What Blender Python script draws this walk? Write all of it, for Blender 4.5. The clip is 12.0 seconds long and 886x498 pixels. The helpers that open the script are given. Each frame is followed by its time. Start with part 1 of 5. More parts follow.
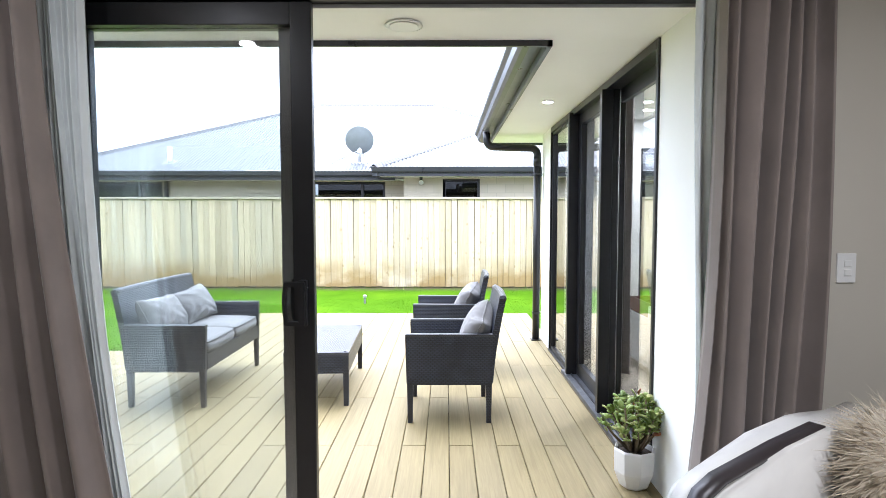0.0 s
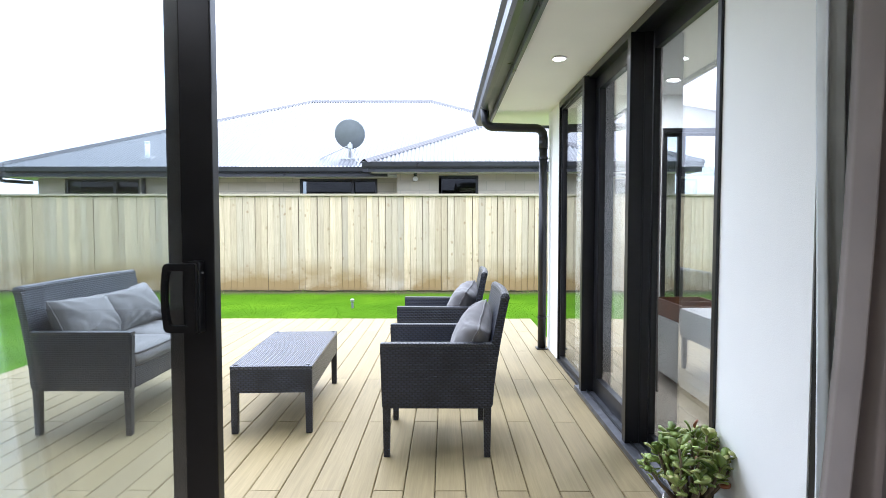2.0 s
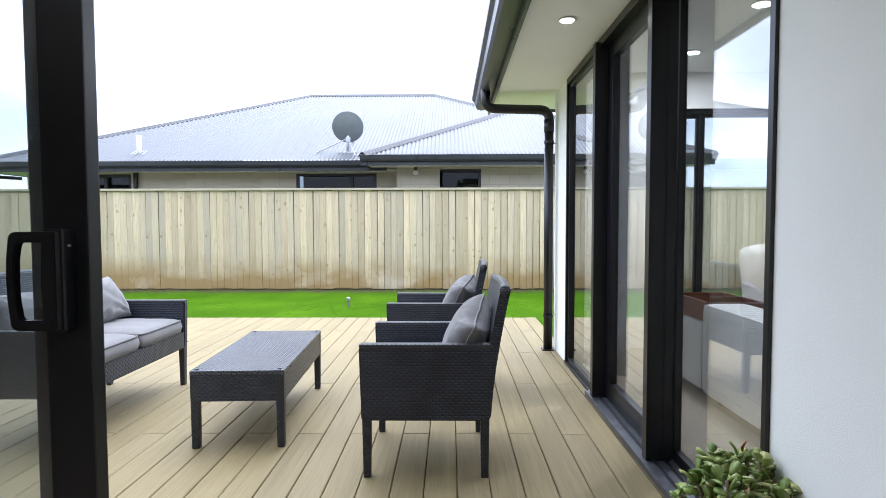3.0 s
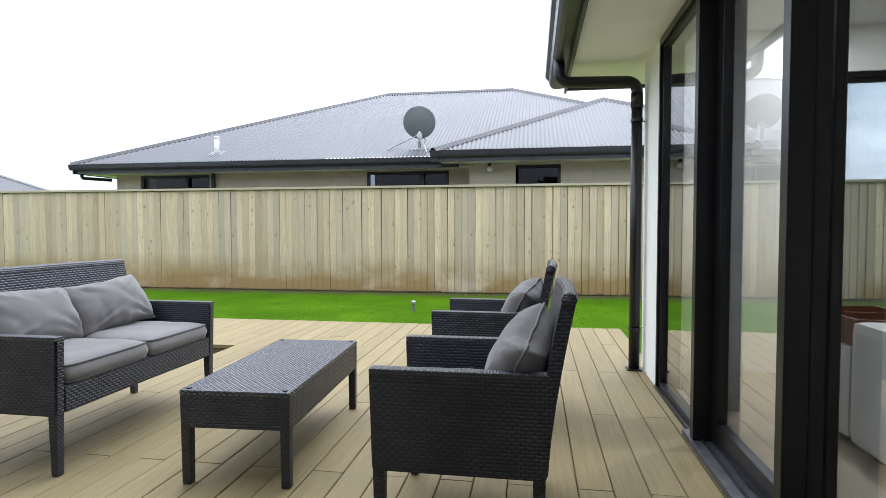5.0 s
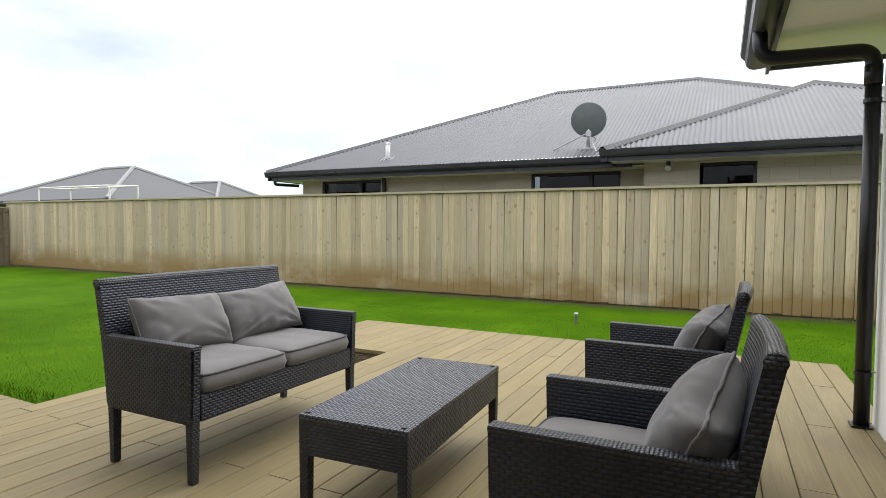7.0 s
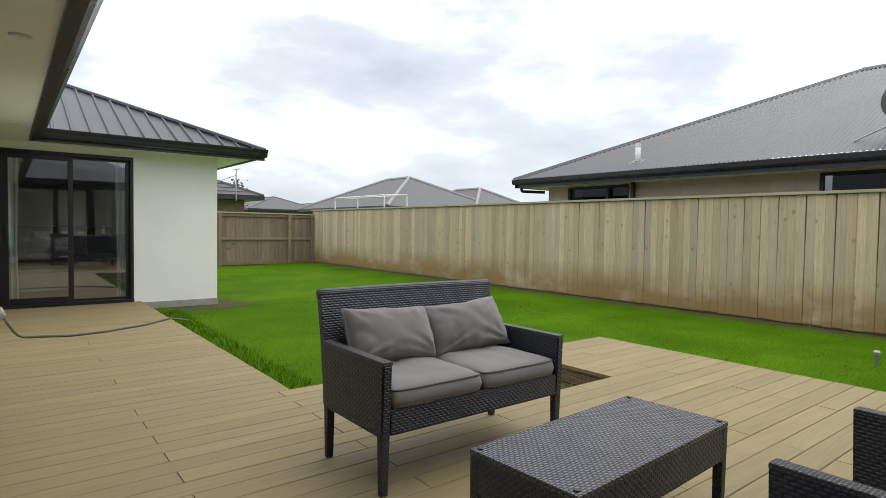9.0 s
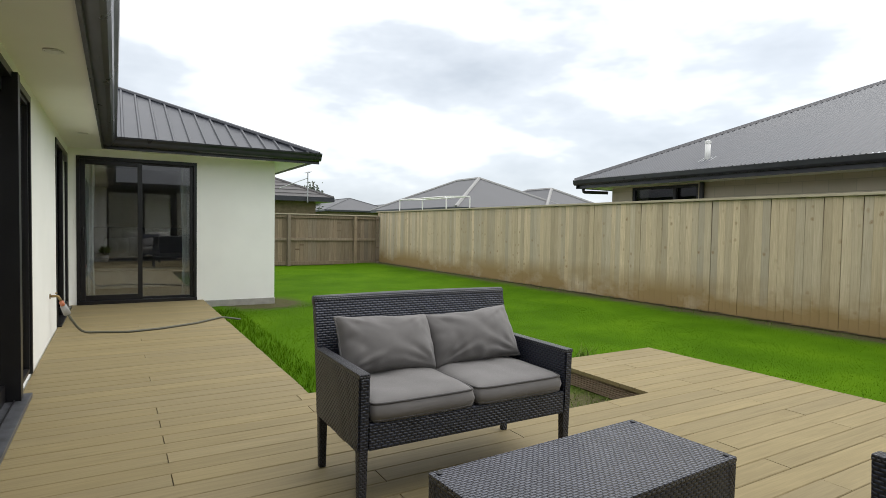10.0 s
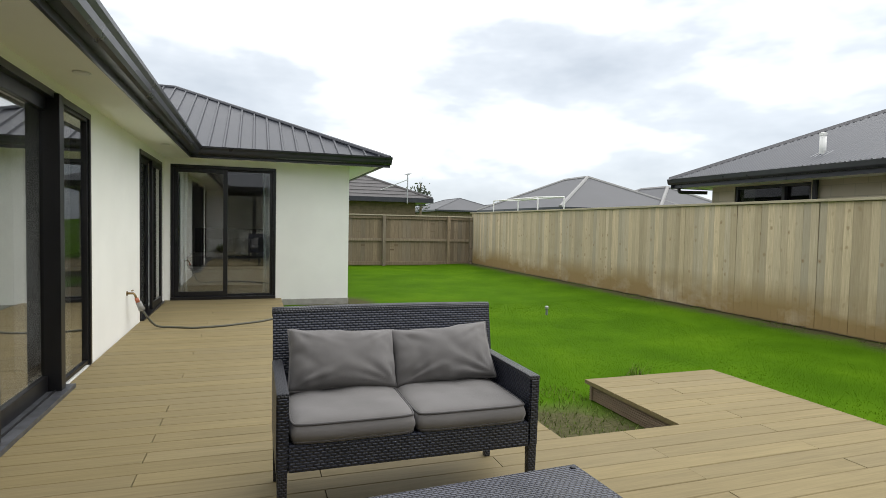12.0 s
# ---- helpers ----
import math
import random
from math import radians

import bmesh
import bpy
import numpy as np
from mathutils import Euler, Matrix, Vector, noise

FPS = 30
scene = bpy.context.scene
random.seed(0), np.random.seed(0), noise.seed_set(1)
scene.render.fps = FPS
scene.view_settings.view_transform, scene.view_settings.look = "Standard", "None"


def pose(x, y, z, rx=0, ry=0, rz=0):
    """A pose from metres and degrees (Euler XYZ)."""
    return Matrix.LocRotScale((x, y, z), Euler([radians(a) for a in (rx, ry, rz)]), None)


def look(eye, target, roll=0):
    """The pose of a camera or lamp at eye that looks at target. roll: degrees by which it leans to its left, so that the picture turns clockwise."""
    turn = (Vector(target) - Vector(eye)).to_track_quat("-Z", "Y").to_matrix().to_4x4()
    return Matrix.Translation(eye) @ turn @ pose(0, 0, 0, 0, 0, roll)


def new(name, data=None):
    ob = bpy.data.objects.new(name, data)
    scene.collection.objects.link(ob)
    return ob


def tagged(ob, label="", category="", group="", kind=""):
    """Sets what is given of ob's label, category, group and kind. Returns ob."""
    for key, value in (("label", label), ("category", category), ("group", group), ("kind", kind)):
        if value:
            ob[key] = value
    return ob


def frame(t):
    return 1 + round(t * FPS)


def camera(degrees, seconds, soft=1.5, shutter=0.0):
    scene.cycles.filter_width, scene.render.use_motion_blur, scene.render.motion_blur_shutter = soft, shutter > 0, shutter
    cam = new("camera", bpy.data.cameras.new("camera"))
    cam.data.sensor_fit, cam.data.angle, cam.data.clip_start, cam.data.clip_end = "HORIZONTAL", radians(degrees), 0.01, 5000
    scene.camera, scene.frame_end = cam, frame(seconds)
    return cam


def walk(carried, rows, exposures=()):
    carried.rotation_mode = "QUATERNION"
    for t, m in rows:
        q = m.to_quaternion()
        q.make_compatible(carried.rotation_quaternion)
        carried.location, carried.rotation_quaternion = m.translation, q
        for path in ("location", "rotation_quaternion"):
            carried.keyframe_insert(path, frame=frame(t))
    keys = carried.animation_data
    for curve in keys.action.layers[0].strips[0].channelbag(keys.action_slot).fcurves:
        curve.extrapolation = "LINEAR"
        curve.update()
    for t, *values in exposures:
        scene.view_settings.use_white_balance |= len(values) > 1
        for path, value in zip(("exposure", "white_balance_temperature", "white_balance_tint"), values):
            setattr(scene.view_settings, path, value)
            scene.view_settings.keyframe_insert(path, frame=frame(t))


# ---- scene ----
cam = camera(76.5, 12.0, soft=0.8)
PATH = [
    (0, (0.462, -0.024, 1.395), (0.451, 1.973, 1.278), 0.0),
    (0.5, (0.491, 0.173, 1.369), (0.48, 2.169, 1.258), 0.1),
    (1, (0.513, 0.375, 1.333), (0.503, 2.373, 1.229), 0.1),
    (1.5, (0.519, 0.571, 1.285), (0.51, 2.569, 1.189), 0.1),
    (2, (0.53, 0.785, 1.235), (0.521, 2.782, 1.142), 0.0),
    (2.5, (0.561, 1.002, 1.186), (0.547, 3.0, 1.093), -0.1),
    (4.5, (0.704, 1.763, 1.082), (0.506, 3.752, 0.999), -0.1),
    (5, (0.73, 1.898, 1.078), (0.41, 3.87, 0.998), -0.1),
    (5.5, (0.742, 2.018, 1.08), (0.279, 3.962, 1.002), 0.0),
    (6, (0.729, 2.138, 1.099), (0.11, 4.038, 1.019), 0.2),
    (6.5, (0.716, 2.245, 1.11), (-0.029, 4.099, 1.032), 0.3),
    (8.5, (0.805, 2.54, 1.19), (-0.612, 3.95, 1.115), 0.9),
    (9, (0.8, 2.679, 1.201), (-0.777, 3.907, 1.127), 0.9),
    (9.5, (0.845, 2.873, 1.216), (-0.823, 3.975, 1.141), 0.9),
    (10, (0.916, 3.089, 1.234), (-0.81, 4.097, 1.158), 1.0),
    (10.5, (0.96, 3.267, 1.248), (-0.814, 4.187, 1.171), 1.0),
    (11, (0.992, 3.473, 1.265), (-0.828, 4.296, 1.184), 1.1),
    (11.5, (1.029, 3.674, 1.289), (-0.829, 4.409, 1.205), 1.1),
    (12, (1.072, 3.888, 1.311), (-0.822, 4.523, 1.225), 1.2),
]
walk(cam, [(t, look(eye, target, roll)) for t, eye, target, roll in PATH],
     exposures=[(0.0, 2.55, 5550, 14), (1.0, 2.38, 5450, 14.5), (2.5, 1.75, 5450, 14.5), (4.5, 1.08, 5750, 12.5), (5.5, 0.96, 5900, 11), (6.5, 0.76, 6250, 11), (8.5, 0.30, 6450, 10), (12.0, 0.32, 6450, 10)])

# ---- world and sun: a bright overcast sky ----
world = bpy.data.worlds.new("overcast_sky")
scene.world = world
world.use_nodes = True
wn, wl = world.node_tree.nodes, world.node_tree.links
wn.clear()
w_out = wn.new("ShaderNodeOutputWorld")
w_bg = wn.new("ShaderNodeBackground")
w_sky = wn.new("ShaderNodeTexSky")
w_sky.sky_type = "NISHITA"
w_sky.sun_disc = False
w_sky.sun_elevation = radians(58)
w_sky.sun_rotation = radians(11)
w_scale = wn.new("ShaderNodeVectorMath")
w_scale.operation = "SCALE"
w_scale.inputs["Scale"].default_value = 0.10
wl.new(w_sky.outputs["Color"], w_scale.inputs[0])
w_co = wn.new("ShaderNodeTexCoord")
w_map = wn.new("ShaderNodeMapping")
w_map.inputs["Scale"].default_value = (1.0, 1.0, 2.6)
w_map.inputs["Location"].default_value = (1.7, 0.9, 0.4)
wl.new(w_co.outputs["Generated"], w_map.inputs["Vector"])
w_noise = wn.new("ShaderNodeTexNoise")
w_noise.inputs["Scale"].default_value = 2.3
w_noise.inputs["Detail"].default_value = 5
w_noise.inputs["Roughness"].default_value = 0.55
wl.new(w_map.outputs["Vector"], w_noise.inputs["Vector"])
w_ramp = wn.new("ShaderNodeValToRGB")
e = w_ramp.color_ramp.elements
e[0].position, e[0].color = 0.40, (0.43, 0.47, 0.515, 1)
e[1].position, e[1].color = 0.74, (1.10, 1.10, 1.09, 1)
mid = e.new(0.58)
mid.color = (0.61, 0.645, 0.68, 1)
w_sep = wn.new("ShaderNodeSeparateXYZ")
wl.new(w_co.outputs["Generated"], w_sep.inputs[0])
w_lift = wn.new("ShaderNodeMath")
w_lift.operation = "MULTIPLY_ADD"
w_lift.inputs[1].default_value = 0.55
wl.new(w_sep.outputs["Z"], w_lift.inputs[0])
wl.new(w_noise.outputs["Fac"], w_lift.inputs[2])
wl.new(w_lift.outputs[0], w_ramp.inputs["Fac"])
w_mix = wn.new("ShaderNodeMix")
w_mix.data_type = "RGBA"
w_mix.inputs["Factor"].default_value = 0.88
wl.new(w_scale.outputs["Vector"], w_mix.inputs["A"])
wl.new(w_ramp.outputs["Color"], w_mix.inputs["B"])
wl.new(w_mix.outputs["Result"], w_bg.inputs["Color"])
w_bg.inputs["Strength"].default_value = 1.2
wl.new(w_bg.outputs["Background"], w_out.inputs["Surface"])

sun_data = bpy.data.lights.new("sun", "SUN")
sun_data.energy, sun_data.angle, sun_data.color = 1.15, radians(60), (1.0, 0.97, 0.92)
sun = new("sun", sun_data)
sun.matrix_world = look((0, 0, 20), (-1.2, -6.0, 10.0))


# ---- materials ----
def mat_base(name, rough=0.6, metal=0.0):
    m = bpy.data.materials.new(name)
    m.use_nodes = True
    nt = m.node_tree
    p = nt.nodes["Principled BSDF"]
    p.inputs["Roughness"].default_value = rough
    p.inputs["Metallic"].default_value = metal
    return m, nt, p


def coords(nt, source="Object", scale=(1, 1, 1), jitter=False):
    co = nt.nodes.new("ShaderNodeTexCoord")
    mp = nt.nodes.new("ShaderNodeMapping")
    mp.inputs["Scale"].default_value = scale
    nt.links.new(co.outputs[source], mp.inputs["Vector"])
    if jitter:
        info = nt.nodes.new("ShaderNodeObjectInfo")
        mul = nt.nodes.new("ShaderNodeMath")
        mul.operation = "MULTIPLY"
        mul.inputs[1].default_value = 37.0
        nt.links.new(info.outputs["Random"], mul.inputs[0])
        nt.links.new(mul.outputs[0], mp.inputs["Location"])
    return mp.outputs["Vector"]


def noise_tex(nt, vec, scale, detail=4, rough=0.55, distortion=0.0):
    n = nt.nodes.new("ShaderNodeTexNoise")
    n.inputs["Scale"].default_value = scale
    n.inputs["Detail"].default_value = detail
    n.inputs["Roughness"].default_value = rough
    n.inputs["Distortion"].default_value = distortion
    nt.links.new(vec, n.inputs["Vector"])
    return n.outputs["Fac"]


def ramp(nt, fac, stops):
    r = nt.nodes.new("ShaderNodeValToRGB")
    el = r.color_ramp.elements
    el[0].position, el[0].color = stops[0][0], (*stops[0][1], 1)
    el[1].position, el[1].color = stops[-1][0], (*stops[-1][1], 1)
    for pos, col in stops[1:-1]:
        el.new(pos).color = (*col, 1)
    nt.links.new(fac, r.inputs["Fac"])
    return r.outputs["Color"]


def blend(nt, fac, a, b, how="MIX"):
    x = nt.nodes.new("ShaderNodeMix")
    x.data_type = "RGBA"
    x.blend_type = how
    for sock, val in ((x.inputs["Factor"], fac), (x.inputs["A"], a), (x.inputs["B"], b)):
        if isinstance(val, (int, float)):
            sock.default_value = val
        elif isinstance(val, tuple):
            sock.default_value = (*val, 1)
        else:
            nt.links.new(val, sock)
    return x.outputs["Result"]


def calc(nt, how, a, b, clamp=False):
    x = nt.nodes.new("ShaderNodeMath")
    x.operation, x.use_clamp = how, clamp
    for sock, val in zip(x.inputs, (a, b)):
        if isinstance(val, (int, float)):
            sock.default_value = val
        else:
            nt.links.new(val, sock)
    return x.outputs[0]


def relief(nt, p, height, strength=0.3, distance=0.01):
    b = nt.nodes.new("ShaderNodeBump")
    b.inputs["Strength"].default_value = strength
    b.inputs["Distance"].default_value = distance
    nt.links.new(height, b.inputs["Height"])
    nt.links.new(b.outputs["Normal"], p.inputs["Normal"])


def plain(name, col, rough=0.5, metal=0.0, vary=0.12, scale=6.0, bump=0.05, fine=120.0):
    """Paint, metal or plastic with slight dirt and grain."""
    m, nt, p = mat_base(name, rough, metal)
    v = coords(nt)
    big = noise_tex(nt, v, scale, 5)
    c = ramp(nt, big, [(0.3, tuple(x * (1 - vary) for x in col)), (0.7, tuple(min(1, x * (1 + vary)) for x in col))])
    nt.links.new(c, p.inputs["Base Color"])
    g = noise_tex(nt, v, fine, 3)
    r = nt.nodes.new("ShaderNodeMapRange")
    r.inputs["To Min"].default_value, r.inputs["To Max"].default_value = max(0.02, rough - 0.08), min(1, rough + 0.08)
    nt.links.new(big, r.inputs["Value"])
    nt.links.new(r.outputs["Result"], p.inputs["Roughness"])
    if bump:
        relief(nt, p, g, bump, 0.002)
    return m


def wood(name, pale, dark, along, rough=0.7, knots=True, stain=None, vary=0.5, streaks=2.1):
    """Sawn timber; along is the axis of the grain (0 x, 1 y, 2 z)."""
    m, nt, p = mat_base(name, rough)
    sc = [14.0, 14.0, 14.0]
    sc[along] = 0.8
    v = coords(nt, "Object", tuple(sc), True)
    grain = noise_tex(nt, v, 2.6, 8, 0.62, 0.8)
    c = ramp(nt, grain, [(0.28, dark), (0.5, tuple((a + b) / 2 for a, b in zip(pale, dark))), (0.72, pale)])
    sc2 = [2.5, 2.5, 2.5]
    sc2[along] = 0.9
    patch = noise_tex(nt, coords(nt, "Object", tuple(sc2), True), 1.1, 4)
    c = blend(nt, calc(nt, "MULTIPLY", patch, 0.55), c, tuple(x * 0.72 for x in dark), "MIX")
    info = nt.nodes.new("ShaderNodeObjectInfo")
    tone = nt.nodes.new("ShaderNodeMapRange")
    tone.inputs["To Min"].default_value, tone.inputs["To Max"].default_value = 1 - 0.24 * vary, 1 + 0.24 * vary
    nt.links.new(info.outputs["Random"], tone.inputs["Value"])
    hsv = nt.nodes.new("ShaderNodeHueSaturation")
    nt.links.new(tone.outputs["Result"], hsv.inputs["Value"])
    nt.links.new(c, hsv.inputs["Color"])
    c = hsv.outputs["Color"]
    second = calc(nt, "FRACT", calc(nt, "MULTIPLY", info.outputs["Random"], 7.31), 0.0)
    c = blend(nt, calc(nt, "MULTIPLY", calc(nt, "POWER", second, 2.0), 0.45 * vary), c, tuple(0.62 * (pale[0] + pale[1] + pale[2]) / 3 * k for k in (1.06, 1.0, 0.88)))
    fine_sc = [90.0, 90.0, 90.0]
    fine_sc[along] = 2.0
    streak = noise_tex(nt, coords(nt, "Object", tuple(fine_sc), True), 1.5, 6, 0.7)
    c = blend(nt, calc(nt, "MULTIPLY", calc(nt, "SUBTRACT", streak, 0.40, True), streaks), c, tuple(x * 0.62 for x in dark))
    if knots:
        sk = [5.5, 5.5, 5.5]
        sk[along] = 4.2
        split = nt.nodes.new("ShaderNodeSeparateXYZ")
        nt.links.new(coords(nt, "Object", tuple(sk), True), split.inputs[0])
        flat = nt.nodes.new("ShaderNodeCombineXYZ")
        nt.links.new(split.outputs["Y" if along == 0 else "X"], flat.inputs["X"])
        nt.links.new(split.outputs["XYZ"[along]], flat.inputs["Y"])
        vo = nt.nodes.new("ShaderNodeTexVoronoi")
        vo.voronoi_dimensions = "2D"
        vo.inputs["Scale"].default_value = 1.0
        wander = nt.nodes.new("ShaderNodeTexNoise")
        wander.inputs["Scale"].default_value = 3.0
        nt.links.new(flat.outputs[0], wander.inputs["Vector"])
        bent = nt.nodes.new("ShaderNodeMixRGB")
        bent.blend_type = "ADD"
        bent.inputs["Fac"].default_value = 0.22
        nt.links.new(flat.outputs[0], bent.inputs["Color1"])
        nt.links.new(wander.outputs["Color"], bent.inputs["Color2"])
        nt.links.new(bent.outputs["Color"], vo.inputs["Vector"])
        k = ramp(nt, vo.outputs["Distance"], [(0.025, (1, 1, 1)), (0.06, (0.5, 0.5, 0.5)), (0.085, (0.65, 0.65, 0.65)), (0.15, (0, 0, 0))])
        kk = nt.nodes.new("ShaderNodeRGBToBW")
        nt.links.new(k, kk.inputs["Color"])
        pick = nt.nodes.new("ShaderNodeSeparateColor")
        nt.links.new(vo.outputs["Color"], pick.inputs[0])
        few = calc(nt, "MULTIPLY", calc(nt, "GREATER_THAN", pick.outputs[0], 0.50), pick.outputs[1])
        c = blend(nt, calc(nt, "MULTIPLY", calc(nt, "MULTIPLY", kk.outputs[0], few), 0.95, True), c, (dark[0] * 0.50, dark[1] * 0.40, dark[2] * 0.30))
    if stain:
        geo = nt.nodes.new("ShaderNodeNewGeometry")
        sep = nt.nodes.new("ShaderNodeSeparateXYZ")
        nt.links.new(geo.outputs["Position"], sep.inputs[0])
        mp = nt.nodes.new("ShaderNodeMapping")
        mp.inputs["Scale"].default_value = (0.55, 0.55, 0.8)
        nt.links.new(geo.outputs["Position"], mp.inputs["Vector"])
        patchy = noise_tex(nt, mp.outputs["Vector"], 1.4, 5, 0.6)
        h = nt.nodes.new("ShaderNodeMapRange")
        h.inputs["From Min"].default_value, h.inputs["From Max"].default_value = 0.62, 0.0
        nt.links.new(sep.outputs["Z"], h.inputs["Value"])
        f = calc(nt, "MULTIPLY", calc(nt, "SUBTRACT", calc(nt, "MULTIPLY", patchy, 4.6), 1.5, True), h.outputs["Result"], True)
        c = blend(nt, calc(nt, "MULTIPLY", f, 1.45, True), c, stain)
    nt.links.new(c, p.inputs["Base Color"])
    relief(nt, p, grain, 0.25, 0.003)
    return m


def wicker_mat(name, wide=0.029, high=0.0125, lo=(0.014, 0.018, 0.032), hi=(0.036, 0.042, 0.068), rough=0.34):
    """Woven dark resin strips: a running weave in UV metres."""
    m, nt, p = mat_base(name, rough)
    split = nt.nodes.new("ShaderNodeSeparateXYZ")
    nt.links.new(coords(nt, "UV"), split.inputs[0])
    row = calc(nt, "DIVIDE", split.outputs["Y"], high)
    stagger = calc(nt, "MULTIPLY", calc(nt, "FLOOR", row, 0.0), 0.5)
    col = calc(nt, "ADD", calc(nt, "DIVIDE", split.outputs["X"], wide), stagger)
    across = calc(nt, "ABSOLUTE", calc(nt, "SINE", calc(nt, "MULTIPLY", row, math.pi), 0.0), 0.0)
    along = calc(nt, "ABSOLUTE", calc(nt, "SINE", calc(nt, "MULTIPLY", col, math.pi), 0.0), 0.0)
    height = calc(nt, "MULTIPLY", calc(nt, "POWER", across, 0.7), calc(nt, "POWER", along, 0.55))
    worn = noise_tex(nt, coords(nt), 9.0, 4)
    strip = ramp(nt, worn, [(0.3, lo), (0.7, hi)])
    # Weave gaps get their shade from the colour, following the height.
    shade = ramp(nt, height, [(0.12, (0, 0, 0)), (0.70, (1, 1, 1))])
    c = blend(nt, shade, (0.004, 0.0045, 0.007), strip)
    nt.links.new(c, p.inputs["Base Color"])
    relief(nt, p, height, 0.8, 0.0040)
    return m


def cloth(name, col, rough=0.95, weave=900.0, vary=0.12, sheen=0.2):
    m, nt, p = mat_base(name, rough)
    v = coords(nt)
    big = noise_tex(nt, v, 4.0, 5)
    c = ramp(nt, big, [(0.3, tuple(x * (1 - vary) for x in col)), (0.7, tuple(x * (1 + vary) for x in col))])
    nt.links.new(c, p.inputs["Base Color"])
    p.inputs["Sheen Weight"].default_value = sheen
    g = noise_tex(nt, v, weave, 2)
    f = noise_tex(nt, v, 14.0, 4)
    relief(nt, p, calc(nt, "ADD", calc(nt, "MULTIPLY", g, 0.3), calc(nt, "MULTIPLY", f, 0.5)), 0.25, 0.005)
    return m


def glass_mat(name, tint=(1, 1, 1), base=0.105):
    m = bpy.data.materials.new(name)
    m.use_nodes = True
    nt = m.node_tree
    nt.nodes.clear()
    out = nt.nodes.new("ShaderNodeOutputMaterial")
    tr = nt.nodes.new("ShaderNodeBsdfTransparent")
    tr.inputs["Color"].default_value = (*tint, 1)
    gl = nt.nodes.new("ShaderNodeBsdfGlossy")
    gl.inputs["Roughness"].default_value = 0.01
    lw = nt.nodes.new("ShaderNodeLayerWeight")
    lw.inputs["Blend"].default_value = 0.5
    rise = calc(nt, "POWER", lw.outputs["Facing"], 2.6)
    fac = calc(nt, "ADD", calc(nt, "MULTIPLY", rise, 0.92), base, True)
    mx = nt.nodes.new("ShaderNodeMixShader")
    nt.links.new(fac, mx.inputs["Fac"])
    nt.links.new(tr.outputs[0], mx.inputs[1])
    nt.links.new(gl.outputs[0], mx.inputs[2])
    nt.links.new(mx.outputs[0], out.inputs["Surface"])
    return m


def lawn_mat():
    m, nt, p = mat_base("lawn_turf", 0.9)
    geo = nt.nodes.new("ShaderNodeNewGeometry")
    pos = geo.outputs["Position"]
    a = noise_tex(nt, pos, 0.9, 6, 0.6)
    b = noise_tex(nt, pos, 38.0, 4, 0.7)
    c = ramp(nt, calc(nt, "ADD", calc(nt, "MULTIPLY", a, 0.78), calc(nt, "MULTIPLY", b, 0.22)),
             [(0.36, (0.044, 0.108, 0.001)), (0.5, (0.060, 0.138, 0.002)), (0.64, (0.080, 0.166, 0.003))])
    sep = nt.nodes.new("ShaderNodeSeparateXYZ")
    nt.links.new(pos, sep.inputs[0])

    def near(value, centre, width):
        r = nt.nodes.new("ShaderNodeMapRange")
        r.inputs["From Min"].default_value, r.inputs["From Max"].default_value = width, 0.0
        nt.links.new(calc(nt, "ABSOLUTE", calc(nt, "SUBTRACT", value, centre), 0.0), r.inputs["Value"])
        return r.outputs["Result"]

    soil_noise = noise_tex(nt, pos, 3.2, 5, 0.65)
    strip = calc(nt, "MULTIPLY", near(sep.outputs["Y"], 11.22, 0.62), calc(nt, "MULTIPLY", soil_noise, 2.3), True)
    bed = calc(nt, "MULTIPLY", near(sep.outputs["X"], -2.35, 0.75), near(sep.outputs["Y"], 6.1, 0.75), True)
    bed = calc(nt, "MULTIPLY", bed, calc(nt, "MULTIPLY", soil_noise, 6.0), True)
    foot = calc(nt, "MULTIPLY", near(sep.outputs["X"], -9.0, 0.9), near(sep.outputs["Y"], 5.3, 0.75), True)
    foot = calc(nt, "MULTIPLY", foot, calc(nt, "MULTIPLY", soil_noise, 7.0), True)
    soil = ramp(nt, b, [(0.3, (0.045, 0.036, 0.022)), (0.7, (0.13, 0.105, 0.068))])
    f = calc(nt, "MAXIMUM", calc(nt, "MAXIMUM", calc(nt, "POWER", strip, 2.0), bed), foot)
    c = blend(nt, calc(nt, "MULTIPLY", f, 0.85), c, soil)
    nt.links.new(c, p.inputs["Base Color"])
    p.inputs["Specular IOR Level"].default_value = 0.04
    relief(nt, p, b, 0.3, 0.02)
    return m


def blade_mat(name, lo, hi):
    m, nt, p = mat_base(name, 0.75)
    geo = nt.nodes.new("ShaderNodeNewGeometry")
    c = ramp(nt, geo.outputs["Random Per Island"], [(0.0, lo), (0.75, hi), (1.0, tuple(min(1, x * 1.35 + 0.01) for x in hi))])
    big = noise_tex(nt, geo.outputs["Position"], 0.8, 4)
    c = blend(nt, calc(nt, "MULTIPLY", big, 0.5), c, lo)
    nt.links.new(c, p.inputs["Base Color"])
    p.inputs["Specular IOR Level"].default_value = 0.06
    return m


def leaf_mat():
    m, nt, p = mat_base("succulent_leaf", 0.35)
    info = nt.nodes.new("ShaderNodeObjectInfo")
    c = ramp(nt, info.outputs["Random"], [(0.0, (0.13, 0.20, 0.035)), (0.7, (0.30, 0.38, 0.09)), (0.95, (0.44, 0.45, 0.17)), (1.0, (0.42, 0.12, 0.08))])
    nt.links.new(c, p.inputs["Base Color"])
    p.inputs["Subsurface Weight"].default_value = 0.0
    return m


